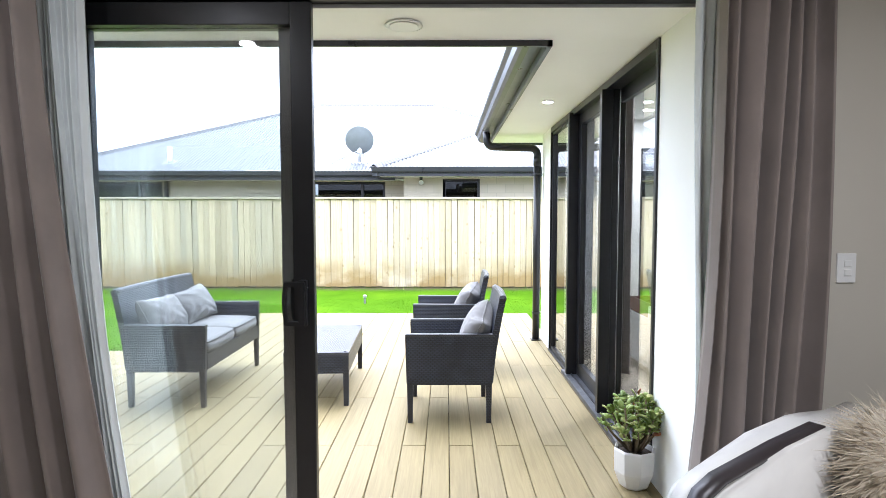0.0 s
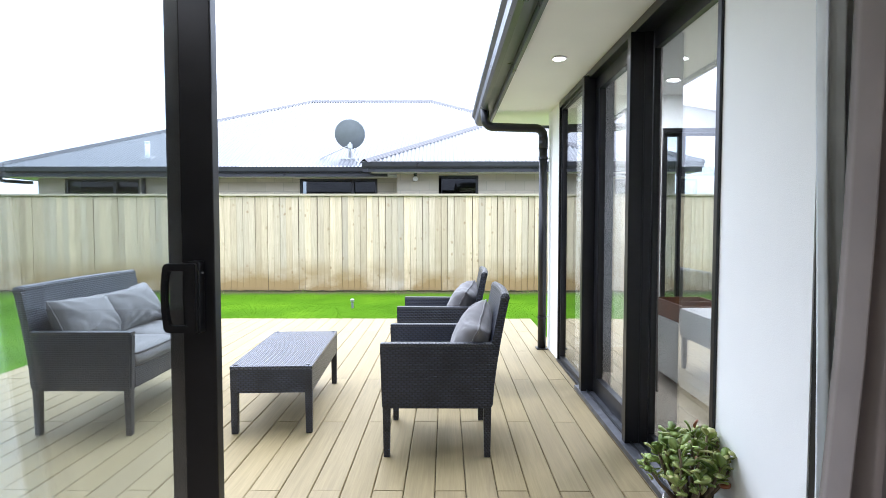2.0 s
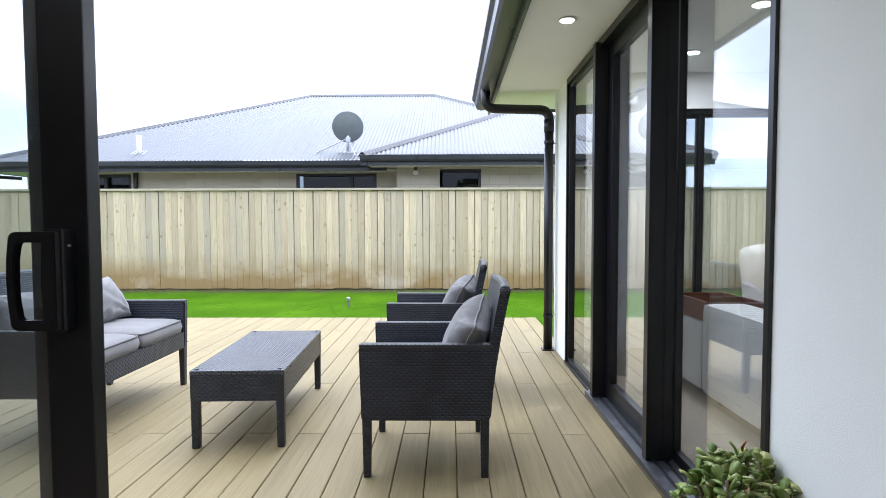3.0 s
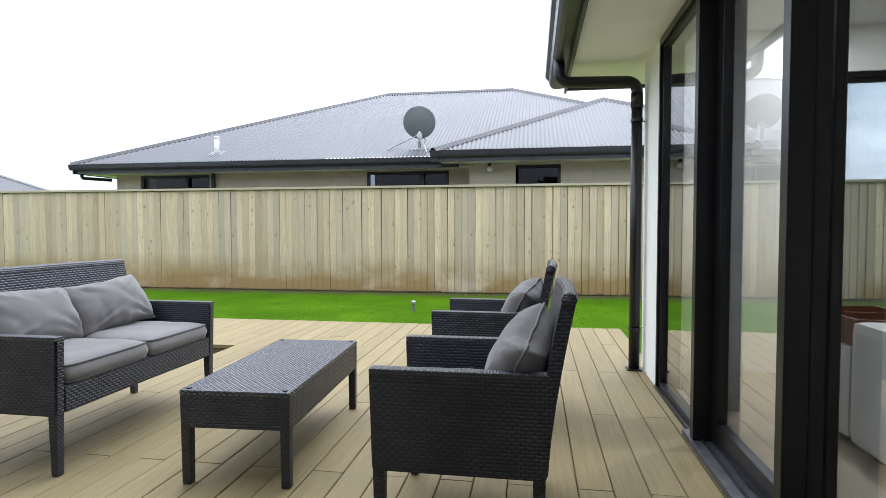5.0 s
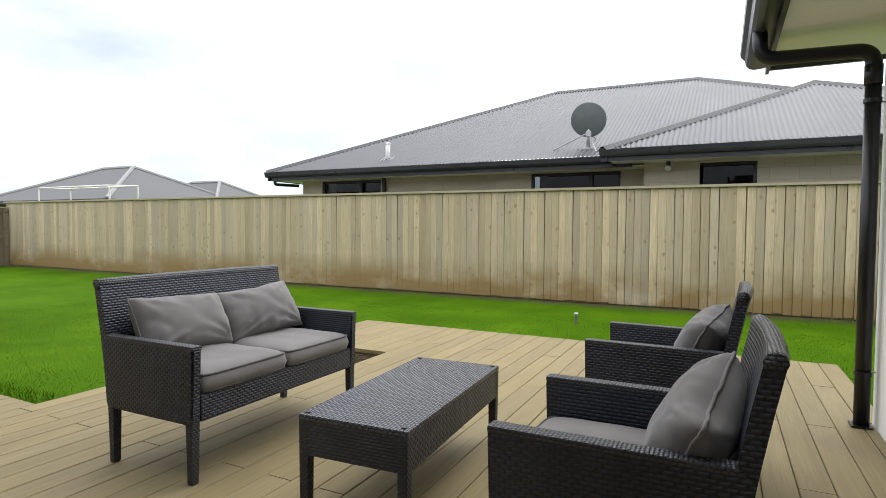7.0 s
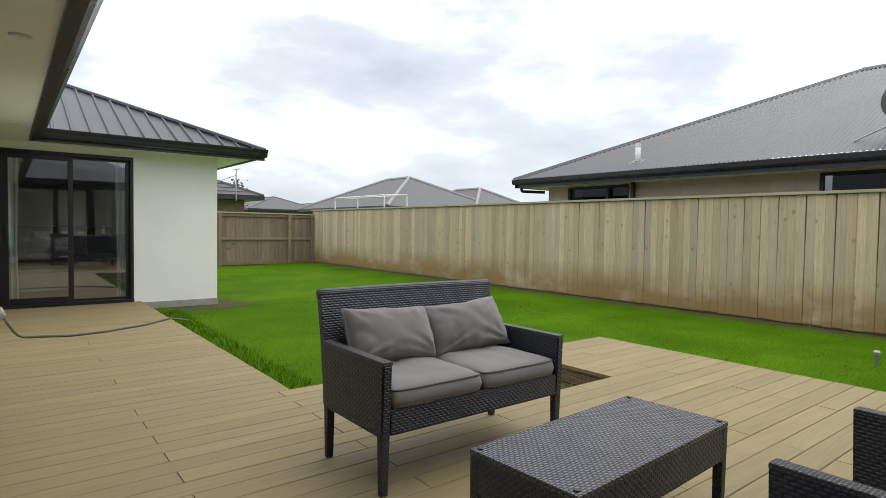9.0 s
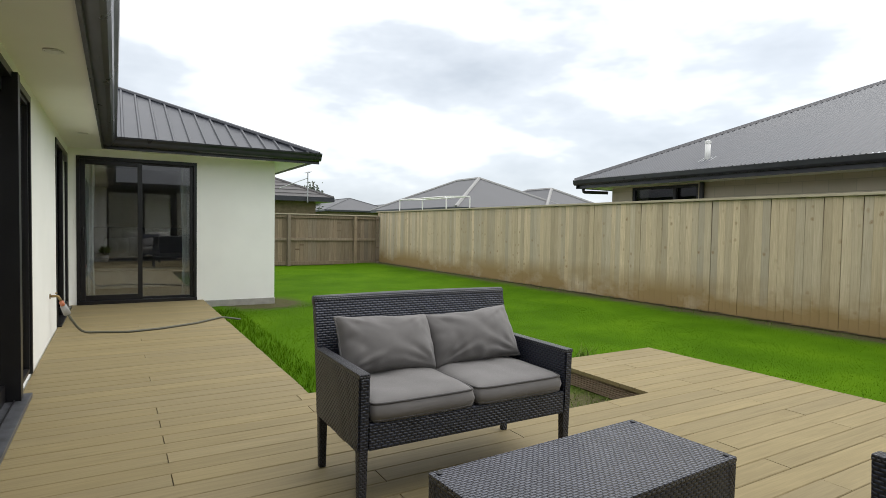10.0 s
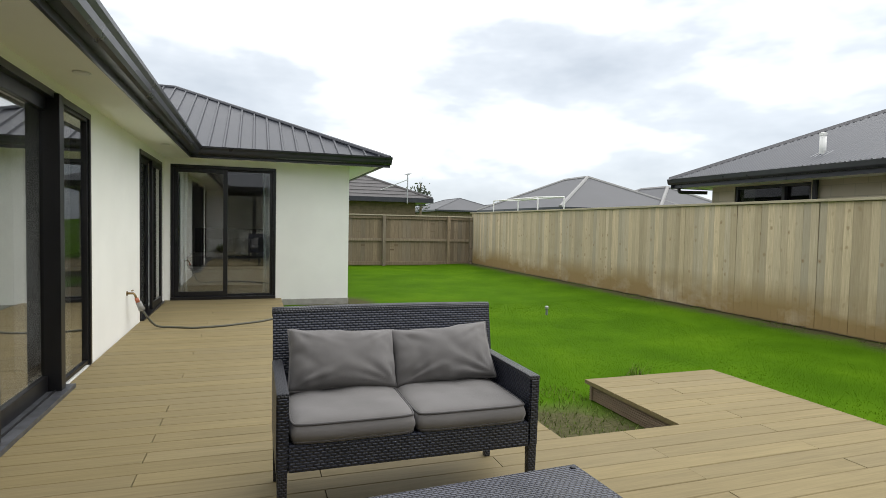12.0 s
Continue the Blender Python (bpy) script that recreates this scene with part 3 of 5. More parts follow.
while yy > 0.0:
    run = min(WR0[1] - yy, WRUN)
    bm = bmesh.new()
    L = math.hypot(run, run * PITCH)
    prism(bm, [(-0.024, 0.0), (-0.012, 0.028), (0.012, 0.028), (0.024, 0.0)], "x", 0.0, L)
    ob = part("rib", bm, M_ROOF, west_roof)
    ob.matrix_basis = Matrix.Translation((WR0[0], yy, WR0[2] + 0.001)) @ Matrix.Rotation(math.pi, 4, "Z") @ Matrix.Rotation(-math.atan(PITCH), 4, "Y")
    yy -= 0.225
bm = bmesh.new()
tube(bm, [Vector(WR0) + Vector((0.05, 0.05, 0.0)), wr_apex, (wr_apex[0], -1.0, wr_apex[2])], 0.045, 8)
part("hip_cap", bm, M_ROOF, west_roof)


# ---- doors and windows ----
def sash(parent, along, a0, a1, plane, depth, z0, z1, stile=0.07, top=0.07, foot=0.09, glass=None, name="sash"):
    """A framed pane: plane is the outer face, depth goes into the wall (signed)."""
    p0, p1 = sorted((plane, plane + depth))
    bm = bmesh.new()
    abox(bm, along, a0, a0 + stile, p0, p1, z0, z1, 0.004)
    abox(bm, along, a1 - stile, a1, p0, p1, z0, z1, 0.004)
    abox(bm, along, a0 + stile, a1 - stile, p0, p1, z1 - top, z1, 0.004)
    abox(bm, along, a0 + stile, a1 - stile, p0, p1, z0, z0 + foot, 0.004)
    s = part(name, bm, M_BLACK, parent)
    bm = bmesh.new()
    mid_p = plane + depth * 0.55
    abox(bm, along, a0 + stile - 0.004, a1 - stile + 0.004, mid_p - 0.003, mid_p + 0.003, z0 + foot - 0.004, z1 - top + 0.004)
    g = part("pane", bm, glass or M_GLASS, s, "clear glass pane")
    g.visible_shadow = False
    return s


def outer_frame(parent, along, a0, a1, p0, p1, z0, z1, jamb=0.05, head=0.06):
    for lo, hi in ((a0, a0 + jamb), (a1 - jamb, a1)):
        part("jamb", abox(bmesh.new(), along, lo, hi, p0, p1, z0, z1, 0.003), M_BLACK, parent)
    part("head", abox(bmesh.new(), along, a0 + jamb, a1 - jamb, p0, p1, z1 - head, z1, 0.003), M_BLACK, parent)


def sill(parent, along, a0, a1, p0, p1, z0, z1):
    part("sill", abox(bmesh.new(), along, a0, a1, p0, p1, z0, z1, 0.004), M_SILL, parent, "scuffed grey aluminium sill")
    for k in (0.3, 0.62):
        q = p0 + (p1 - p0) * k
        part("track", abox(bmesh.new(), along, a0 + 0.02, a1 - 0.02, q - 0.004, q + 0.004, z1, z1 + 0.012), M_BLACK, parent)


def d_handle(parent, along, a, plane, out, z, h=0.19):
    """A black D pull on a stile; out is the signed reach."""
    def at(da, dp, zz):
        return (a + da, plane + dp, zz) if along == "x" else (plane + dp, a + da, zz)
    hd = part("handle", tube(bmesh.new(), bend([at(0, 0, z - h / 2), at(0, out, z - h / 2), at(0, out, z + h / 2), at(0, 0, z + h / 2)], 0.018), 0.011, 8), M_BLACK, parent, "black pull handle", True)
    q = sorted((plane, plane + out * 0.22))
    part("backplate", abox(bmesh.new(), along, a - 0.018, a + 0.018, q[0], q[1], z - h / 2 - 0.03, z + h / 2 + 0.03, 0.004), M_BLACK, hd)
    return hd


# the walked door: leaves stacked to one side, the way open
exit_door = thing("door_1", "black aluminium sliding door pushed open beside the curtain", "sliding door", "", "structure")
outer_frame(exit_door, "x", EXIT[0] + 0.002, EXIT[1] - 0.002, 2.235, 2.335, FLOOR_IN, 2.297, 0.05, 0.05)
part("head_track", box(bmesh.new(), EXIT[0] + 0.055, EXIT[1] - 0.055, 2.289, 2.294, 2.232, 2.246), M_GREYPL, exit_door, "pale aluminium track lip")
sill(exit_door, "x", EXIT[0] + 0.002, EXIT[1] - 0.004, 2.225, WALL_S + 0.03, -0.01, 0.035)
lf = sash(exit_door, "x", -1.078, -0.074, 2.248, 0.040, 0.05, 2.243, 0.085, 0.09, 0.11)
sash(exit_door, "x", -1.075, -0.133, 2.295, 0.038, 0.05, 2.243, 0.085, 0.09, 0.11)

def flat_ring(bm, outer, inner, y0, y1):
    """A flat bar bent round in the xz plane: two outlines of equal count, given a depth."""
    loops = [[bm.verts.new((x, y, z)) for x, z in o] for o, y in ((outer, y0), (inner, y0), (inner, y1), (outer, y1))]
    n = len(outer)
    for p, q in ((0, 1), (1, 2), (2, 3), (3, 0)):
        for i in range(n):
            j = (i + 1) % n
            bm.faces.new((loops[p][i], loops[p][j], loops[q][j], loops[q][i]))
    bmesh.ops.recalc_face_normals(bm, faces=bm.faces)
    bmesh.ops.bevel(bm, geom=[e for e in bm.edges if e.calc_face_angle(0) > 0.6], offset=0.0025, segments=2, affect="EDGES")
    return bm


hd = part("handle", flat_ring(bmesh.new(),
          [(-0.104, 0.954), (-0.180, 0.954), (-0.188, 0.962), (-0.193, 1.010), (-0.194, 1.045), (-0.193, 1.080), (-0.188, 1.124), (-0.180, 1.132), (-0.104, 1.132), (-0.104, 1.045)],
          [(-0.128, 0.973), (-0.168, 0.973), (-0.172, 0.977), (-0.177, 1.010), (-0.178, 1.045), (-0.177, 1.080), (-0.172, 1.109), (-0.168, 1.113), (-0.128, 1.113), (-0.132, 1.045)],
          2.199, 2.216), M_BLACK, lf, "black D-shaped pull handle")
part("backplate", box(bmesh.new(), -0.130, -0.100, 2.214, 2.249, 0.950, 1.137, 0.006), M_BLACK, hd)
part("screw", box(bmesh.new(), -0.100, -0.0955, 2.228, 2.2325, 1.104, 1.1085, 0.001), M_GREYPL, hd, "small pale screw head")
part("weather_strip", box(bmesh.new(), -0.148, -0.136, 2.289, 2.294, 0.06, 2.235), M_GREYPL, lf, "pale grey weather strip")

# the wing's three-panel door
wing_door = thing("door_2", "black aluminium sliding door with tall glass panels, closed", "sliding door", "", "structure")
outer_frame(wing_door, "y", UNIT_E[0], UNIT_E[1], WALL_E - 0.012, WALL_E + 0.14, 0.0, HEAD + 0.03, 0.028, 0.05)
sill(wing_door, "y", UNIT_E[0], 4.93, WALL_E - 0.055, WALL_E + 0.12, -0.005, 0.03)
part("threshold", box(bmesh.new(), WALL_E - 0.018, WALL_E + 0.10, 4.932, UNIT_E[1], -0.004, 0.018, 0.003), M_BLACK, wing_door)
sash(wing_door, "y", 4.83, UNIT_E[1] - 0.028, WALL_E + 0.005, 0.04, 0.02, HEAD - 0.015, 0.03, 0.03, 0.03)
sash(wing_door, "y", 3.805, 4.80, WALL_E + 0.04, 0.045, 0.035, HEAD - 0.01, 0.12, 0.10, 0.11)
sash(wing_door, "y", UNIT_E[0] + 0.028, 3.825, WALL_E + 0.09, 0.035, 0.035, HEAD - 0.01, 0.025, 0.10, 0.05)
part("post", box(bmesh.new(), WALL_E - 0.045, WALL_E + 0.058, 4.77, 4.825, 0.0, HEAD, 0.004), M_BLACK, wing_door)
part("post", box(bmesh.new(), WALL_E - 0.035, WALL_E + 0.084, 3.81, 3.865, 0.03, HEAD - 0.02, 0.004), M_BLACK, wing_door)

# the wing's end window, seen through its side door
wn2 = thing("window_2", "wide black framed window in the wing's end wall", "window", "", "structure")
outer_frame(wn2, "x", UNIT_N[0], UNIT_N[1], WING_N - 0.13, WING_N - 0.01, 0.3, 2.14, 0.035, 0.04)
sash(wn2, "x", UNIT_N[0] + 0.035, 2.83, WING_N - 0.03, -0.04, 0.32, 2.10, 0.045, 0.03, 0.04)
sash(wn2, "x", 2.80, UNIT_N[1] - 0.035, WING_N - 0.075, -0.035, 0.32, 2.10, 0.04, 0.03, 0.04)
part("sill", box(bmesh.new(), UNIT_N[0], UNIT_N[1], WING_N - 0.14, WING_N + 0.03, 0.30, 0.32, 0.003), M_BLACK, wn2)

# the living room's second door, on the long deck
long_door = thing("door_3", "black aluminium sliding door on the long deck, closed", "sliding door", "", "structure")
outer_frame(long_door, "x", UNIT_S[0], UNIT_S[1], WALL_S - 0.14, WALL_S + 0.012, 0.0, 2.215, 0.045, 0.05)
sill(long_door, "x", -3.89, UNIT_S[1], WALL_S - 0.12, WALL_S + 0.085, -0.005, 0.03)
sash(long_door, "x", UNIT_S[0] + 0.045, -3.78, WALL_S - 0.005, -0.04, 0.02, 2.168, 0.03, 0.03, 0.03, M_GLASS_W)
sash(long_door, "x", -3.75, -2.62, WALL_S - 0.04, -0.045, 0.035, 2.172, 0.05, 0.10, 0.11, M_GLASS_W)
sash(long_door, "x", -2.66, UNIT_S[1] - 0.045, WALL_S - 0.09, -0.04, 0.035, 2.172, 0.05, 0.10, 0.05, M_GLASS_W)
part("post", box(bmesh.new(), -3.79, -3.695, WALL_S - 0.075, WALL_S + 0.045, 0.0, 2.20, 0.004), M_BLACK, long_door)
part("post", box(bmesh.new(), -2.68, -2.585, WALL_S - 0.085, WALL_S + 0.035, 0.03, 2.18, 0.004), M_BLACK, long_door)

# narrow glazed door near the inner corner
w2 = thing("window_1", "tall black framed window near the inner corner", "window", "", "structure")
outer_frame(w2, "x", UNIT_W2[0], UNIT_W2[1], WALL_S - 0.12, WALL_S + 0.012, 0.0, 2.192, 0.05, 0.06)
sash(w2, "x", UNIT_W2[0] + 0.05, -7.80, WALL_S - 0.03, 0.04, 0.02, 2.13, 0.07, 0.07, 0.09)
sash(w2, "x", -7.82, UNIT_W2[1] - 0.05, WALL_S - 0.09, 0.04, 0.02, 2.13, 0.07, 0.07, 0.09)
part("sill", box(bmesh.new(), UNIT_W2[0], UNIT_W2[1], WALL_S - 0.1, WALL_S + 0.05, 0.0, 0.02, 0.003), M_BLACK, w2)

# bedroom sliding door
wd = thing("door_4", "dark framed two-panel sliding door of the bedroom, closed", "sliding door", "", "structure")
outer_frame(wd, "y", UNIT_WD[0], UNIT_WD[1], WALL_W - 0.12, WALL_W + 0.012, 0.01, 2.198, 0.045, 0.05)
lf = sash(wd, "y", UNIT_WD[0] + 0.045, 3.455, WALL_W - 0.02, -0.04, 0.05, 2.148, 0.065, 0.07, 0.08, M_GLASS_W)
sash(wd, "y", 3.405, UNIT_WD[1] - 0.045, WALL_W - 0.065, -0.04, 0.05, 2.148, 0.05, 0.03, 0.03, M_GLASS_W)
d_handle(lf, "y", UNIT_WD[0] + 0.085, WALL_W - 0.02, 0.05, 1.05, 0.17)
part("sill", box(bmesh.new(), WALL_W - 0.12, WALL_W + 0.05, UNIT_WD[0], UNIT_WD[1], 0.0, 0.05, 0.004), M_BLACK, wd)

# ---- downpipe on the wing's corner ----
dp = thing("downpipe", "black round downpipe strapped to the white wall corner", "downpipe")
PX, PY = 1.475, 6.262
part("pipe", tube(bmesh.new(), [(PX, PY, 0.0), (PX, PY, 2.06)], 0.04, 16), M_BLACK, dp, "", True)
part("offset", tube(bmesh.new(), bend([(PX, PY, 2.0), (PX, PY, 2.145), (0.915, PY + 0.02, 2.165), (0.91, PY + 0.02, 2.33)], 0.085, 8), 0.041, 16), M_BLACK, dp, "", True)
part("collar", tube(bmesh.new(), [(PX, PY, 1.95), (PX, PY, 2.06)], 0.0445, 16), M_BLACK, dp, "", True)
part("foot", box(bmesh.new(), PX - 0.055, PX + 0.05, PY - 0.05, PY + 0.05, 0.0, 0.012, 0.003), M_BLACK, dp)
for z in (1.86, 0.31):
    b = part("bracket", tube(bmesh.new(), [(PX, PY, z - 0.012), (PX, PY, z + 0.012)], 0.0445, 16), M_BLACK, dp)
    part("pin", tube(bmesh.new(), [(PX, PY + 0.03, z), (WALL_E + 0.01, PY + 0.06, z)], 0.006, 6), M_GALV, b)


# ---- soffit lights ----
def downlight(x, y, z, lit=True, group="recessed ceiling lights", r=0.045):
    t = thing("downlight", "round white recessed downlight, lit; two are added fill" if lit else "round white recessed soffit fitting, unlit", "downlight", group, at=(x, y, z))
    part("trim", lathe(bmesh.new(), [(r * 1.02, -0.001), (r * 1.25, -0.003), (r * 1.3, -0.008), (r * 1.05, -0.010), (r * 1.0, -0.004)], 28), M_WHITE, t, "", True)
    part("lens", lathe(bmesh.new(), [(0.002, -0.0125), (r * 0.97, -0.0125), (r * 0.97, -0.0105)], 24), M_LAMP if lit else M_WHITE, t)
    return t


downlight(1.262, 4.466, SOFFIT, r=0.038)
downlight(0.262, 2.69, SOFFIT, False, r=0.07)
downlight(-3.4, 2.76, SOFFIT, False)
downlight(-7.2, 2.76, SOFFIT, False)
# The two at x 1.5 are unseen, added to brighten the right side.
for x, y in ((-0.74, 1.1), (1.5, 0.5), (1.5, -1.1), (2.45, 4.65), (2.45, 5.6)):
    downlight(x, y, 2.45)
    lamp = bpy.data.lights.new("downlight_and_fill_glow", "AREA")
    lamp.shape, lamp.size, lamp.energy, lamp.color = "DISK", 0.09, 1.4 if x < 0 else 5.0 if x < 2 else 8.0, (1.0, 0.95, 0.88)
    new("downlight_and_fill_glow", lamp).matrix_world = look((x, y, 2.432), (x, y, 0))


# ---- neighbour's house behind the fence ----
def corrugated(name, parent, x0, x1, eave_y, eave_z, top_of, pitch, material, wave=0.0762, amp=0.011):
    """A south slope; top_of(x) gives the run from eave to hip or ridge."""
    verts, faces = [], []
    n = int((x1 - x0) / (wave / 6))
    for i in range(n + 1):
        x = x0 + (x1 - x0) * i / n
        r = max(0.0, top_of(x))
        dz = amp * math.sin(x / wave * math.tau)
        verts += [(x, eave_y, eave_z + dz), (x, eave_y + r, eave_z + r * pitch + dz)]
    for i in range(n):
        a = 2 * i
        faces.append((a, a + 2, a + 3, a + 1))
    me = bpy.data.meshes.new(name)
    me.from_pydata(verts, [], faces)
    me.materials.append(material)
    for poly in me.polygons:
        poly.use_smooth = True
    ob = new(name, me)
    ob.parent = parent
    return ob


NP = 0.458
NE, NZ = 12.2, 2.375
FE, FZ = 11.7, 2.425
nb = thing("neighbour_house", "cream block house with grey corrugated hip roof", "house")
NRUN, NX0, NX1 = 5.35, -8.76, 5.5
corrugated("roof_slope", nb, NX0, NX1, NE, NZ, lambda x: min(x - NX0, NX1 - x, NRUN), NP, M_ROOF_N)
FX0, FX1, FRUN = -1.05, 5.5, 3.275
corrugated("roof_slope", nb, FX0, FX1, FE, FZ, lambda x: min(x - FX0, FX1 - x), NP, M_ROOF_N)


def corr_side(parent, xe, sgn, y0, y1, z, run_of, material, wave=0.0762, amp=0.011):
    verts, faces = [], []
    n = int((y1 - y0) / (wave / 6))
    for i in range(n + 1):
        y = y0 + (y1 - y0) * i / n
        r = max(0.0, run_of(y))
        dz = amp * math.sin(y / wave * math.tau)
        verts += [(xe, y, z + dz), (xe + sgn * r, y, z + r * NP + dz)]
    for i in range(n):
        a = 2 * i
        faces.append((a, a + 2, a + 3, a + 1))
    me = bpy.data.meshes.new("roof_slope")
    me.from_pydata(verts, [], faces)
    me.materials.append(material)
    for poly in me.polygons:
        poly.use_smooth = True
    ob = new("roof_slope", me)
    ob.parent = parent


corr_side(nb, NX0, 1, NE, NE + 2 * NRUN, NZ, lambda y: min(y - NE, NE + 2 * NRUN - y), M_ROOF_N)
corr_side(nb, FX0, 1, FE, NE + 3.2, FZ, lambda y: min(y - FE, FRUN), M_ROOF_N)
corr_side(nb, FX1, -1, FE, NE + 3.2, FZ, lambda y: min(y - FE, FRUN), M_ROOF_N)
corr_side(nb, NX1, -1, NE, NE + 2 * NRUN, NZ, lambda y: min(y - NE, NE + 2 * NRUN - y), M_ROOF_N)


def cap(parent, a, b, w=0.14):
    """A folded ridge or hip flashing with a scalloped edge."""
    a, b = Vector(a), Vector(b)
    d = (b - a)
    side = d.cross(Vector((0, 0, 1))).normalized()
    bm = bmesh.new()
    n = max(2, int(d.length / 0.0762))
    rows = []
    for i in range(n * 2 + 1):
        p = a + d * (i / (n * 2))
        w2_ = w + (0.012 if i % 2 else 0.0)
        rows.append([bm.verts.new(p + side * w2_ + Vector((0, 0, -0.045 if d.z else -0.055))), bm.verts.new(p + side * 0.03 + Vector((0, 0, 0.028))),
                     bm.verts.new(p - side * 0.03 + Vector((0, 0, 0.028))), bm.verts.new(p - side * w2_ + Vector((0, 0, -0.045 if d.z else -0.055)))])
    for r, s in zip(rows, rows[1:]):
        for k in range(3):
            bm.faces.new((r[k], r[k + 1], s[k + 1], s[k]))
    part("ridge_cap", bm, M_RIDGE, parent)


rw, re_ = (NX0 + NRUN, NE + NRUN, NZ + NRUN * NP), (NX1 - NRUN, NE + NRUN, NZ + NRUN * NP)
fa = (FX0 + FRUN, FE + FRUN, FZ + FRUN * NP)
cap(nb, (NX0, NE, NZ + 0.01), rw)
cap(nb, rw, re_)
cap(nb, re_, (NX1, NE, NZ + 0.01))
cap(nb, (FX0, FE, FZ + 0.01), fa)
cap(nb, fa, (FX1, FE, FZ + 0.01))
cap(nb, fa, (fa[0], fa[1] + 1.3, fa[2]))


def n_gutter(along, a0, a1, edge, z, sgn):
    f = [(edge + 0.10 * -sgn, z - 0.20), (edge + 0.12 * -sgn, z - 0.20), (edge + 0.12 * -sgn, z - 0.02), (edge + 0.10 * -sgn, z - 0.02)]
    g = [(edge - sgn * 0.10, z - 0.12), (edge - sgn * 0.03, z - 0.125), (edge - sgn * 0.005, z - 0.09), (edge + sgn * 0.01, z - 0.01), (edge, z - 0.005), (edge - sgn * 0.10, z - 0.03)]
    ob = part("gutter", prism(bmesh.new(), g, along, a0, a1), M_GUTTER, nb, "charcoal gutter")
    part("fascia", prism(bmesh.new(), f, along, a0, a1), M_GUTTER, ob)


n_gutter("x", NX0, FX0 + 0.4, NE - 0.04, NZ, -1)
n_gutter("x", FX0 - 0.03, FX1, FE - 0.04, FZ, -1)
n_gutter("y", NE, NE + 9, NX0 - 0.04, NZ, -1)
n_gutter("y", FE, NE + 0.3, FX0 - 0.04, FZ, -1)
bm = bmesh.new()
box(bm, NX0 + 0.1, FX0 + 0.6, NE + 0.08, 12.82, 2.19, 2.2)
box(bm, NX0 + 0.1, -8.1, 12.8, 21.5, 2.19, 2.2)
box(bm, FX0 + 0.1, FX1, FE + 0.08, 12.32, 2.235, 2.245)
box(bm, FX0 + 0.1, -0.4, 12.3, 12.82, 2.235, 2.245)
part("soffit", bm, M_SOFFIT, nb)


def n_wall(x0, x1, y, z1, openings):
    pieces, at = [], x0
    for o0, o1, s, h in openings:
        pieces += [(at, o0, -0.2, z1), (o0, o1, -0.2, s), (o0, o1, h, z1)]
        at = o1
    for a, b, c, d in pieces + [(at, x1, -0.2, z1)]:
        part("wall", box(bmesh.new(), a, b, y, y + 0.12, c, d), M_BLOCK, nb, "cream block wall")


def n_window(x0, x1, y, z0, z1, split):
    w = part("window", box(bmesh.new(), x0, x1, y + 0.10, y + 0.115, z0, z1), M_GLASS_DARK, nb, "dark aluminium window")
    bm = bmesh.new()
    for a, b, c, d in ((x0, x0 + 0.05, z0, z1), (x1 - 0.05, x1, z0, z1), (x0 + 0.05, x1 - 0.05, z1 - 0.05, z1), (x0 + 0.05, x1 - 0.05, z0, z0 + 0.05), (split - 0.03, split + 0.03, z0 + 0.05, z1 - 0.05)):
        box(bm, a, b, y + 0.02, y + 0.09, c, d)
    part("frame", bm, M_BLACK, w)
    # Dark sheet added behind the pane to stand for the room's darkness.
    part("backing", box(bmesh.new(), x0 + 0.02, x1 - 0.02, y + 0.5, y + 0.52, z0, z1), M_JOIST_BACKING, w, "dark sheet in place of the unlit room")


n_wall(-8.17, -0.45, 12.8, 2.19, [(-7.60, -6.0, 1.1, 2.17), (-2.58, -0.92, 1.1, 2.17)])
n_wall(-0.46, 5.2, 12.3, 2.235, [(0.39, 1.2, 1.2, 2.2)])
n_window(-7.60, -6.0, 12.8, 1.1, 2.17, -6.55)
n_window(-2.58, -0.92, 12.8, 1.1, 2.17, -1.45)
n_window(0.39, 1.2, 12.3, 1.2, 2.2, 0.42)
part("side_wall", box(bmesh.new(), -8.17, -8.05, 12.92, 21.5, -0.2, 2.19), M_BLOCK, nb)
part("side_wall", box(bmesh.new(), -0.46, -0.34, 12.42, 12.8, -0.2, 2.235), M_BLOCK, nb)
part("back_wall", box(bmesh.new(), -8.05, 5.2, 21.4, 21.5, -0.2, 2.19), M_BLOCK, nb)
part("downpipe", tube(bmesh.new(), [(-5.88, 12.74, -0.2), (-5.88, 12.74, 2.2)], 0.045, 10), M_BLACK, nb)
part("overflow_pipe", tube(bmesh.new(), bend([(-8.62, 12.35, 2.22), (-8.62, 12.35, 2.10), (-8.2, 12.7, 2.08)], 0.05), 0.035, 8), M_BLACK, nb)

vp = thing("vent_pipe", "white plastic vent pipe on the grey roof", "vent pipe", at=(-5.77, 12.72, 2.61))
part("pipe", tube(bmesh.new(), [(0, 0, -0.12), (0, 0, 0.31)], 0.05, 14), M_WHITE, vp, "", True)
part("cap", lathe(bmesh.new(), [(0.056, 0.29), (0.058, 0.335), (0.03, 0.345)], 14), M_WHITE, vp)
part("flashing", box(bmesh.new(), -0.14, 0.14, -0.12, 0.12, -0.035, 0.0, 0.01), M_GALV, vp).rotation_euler = (math.atan(NP), 0, 0)

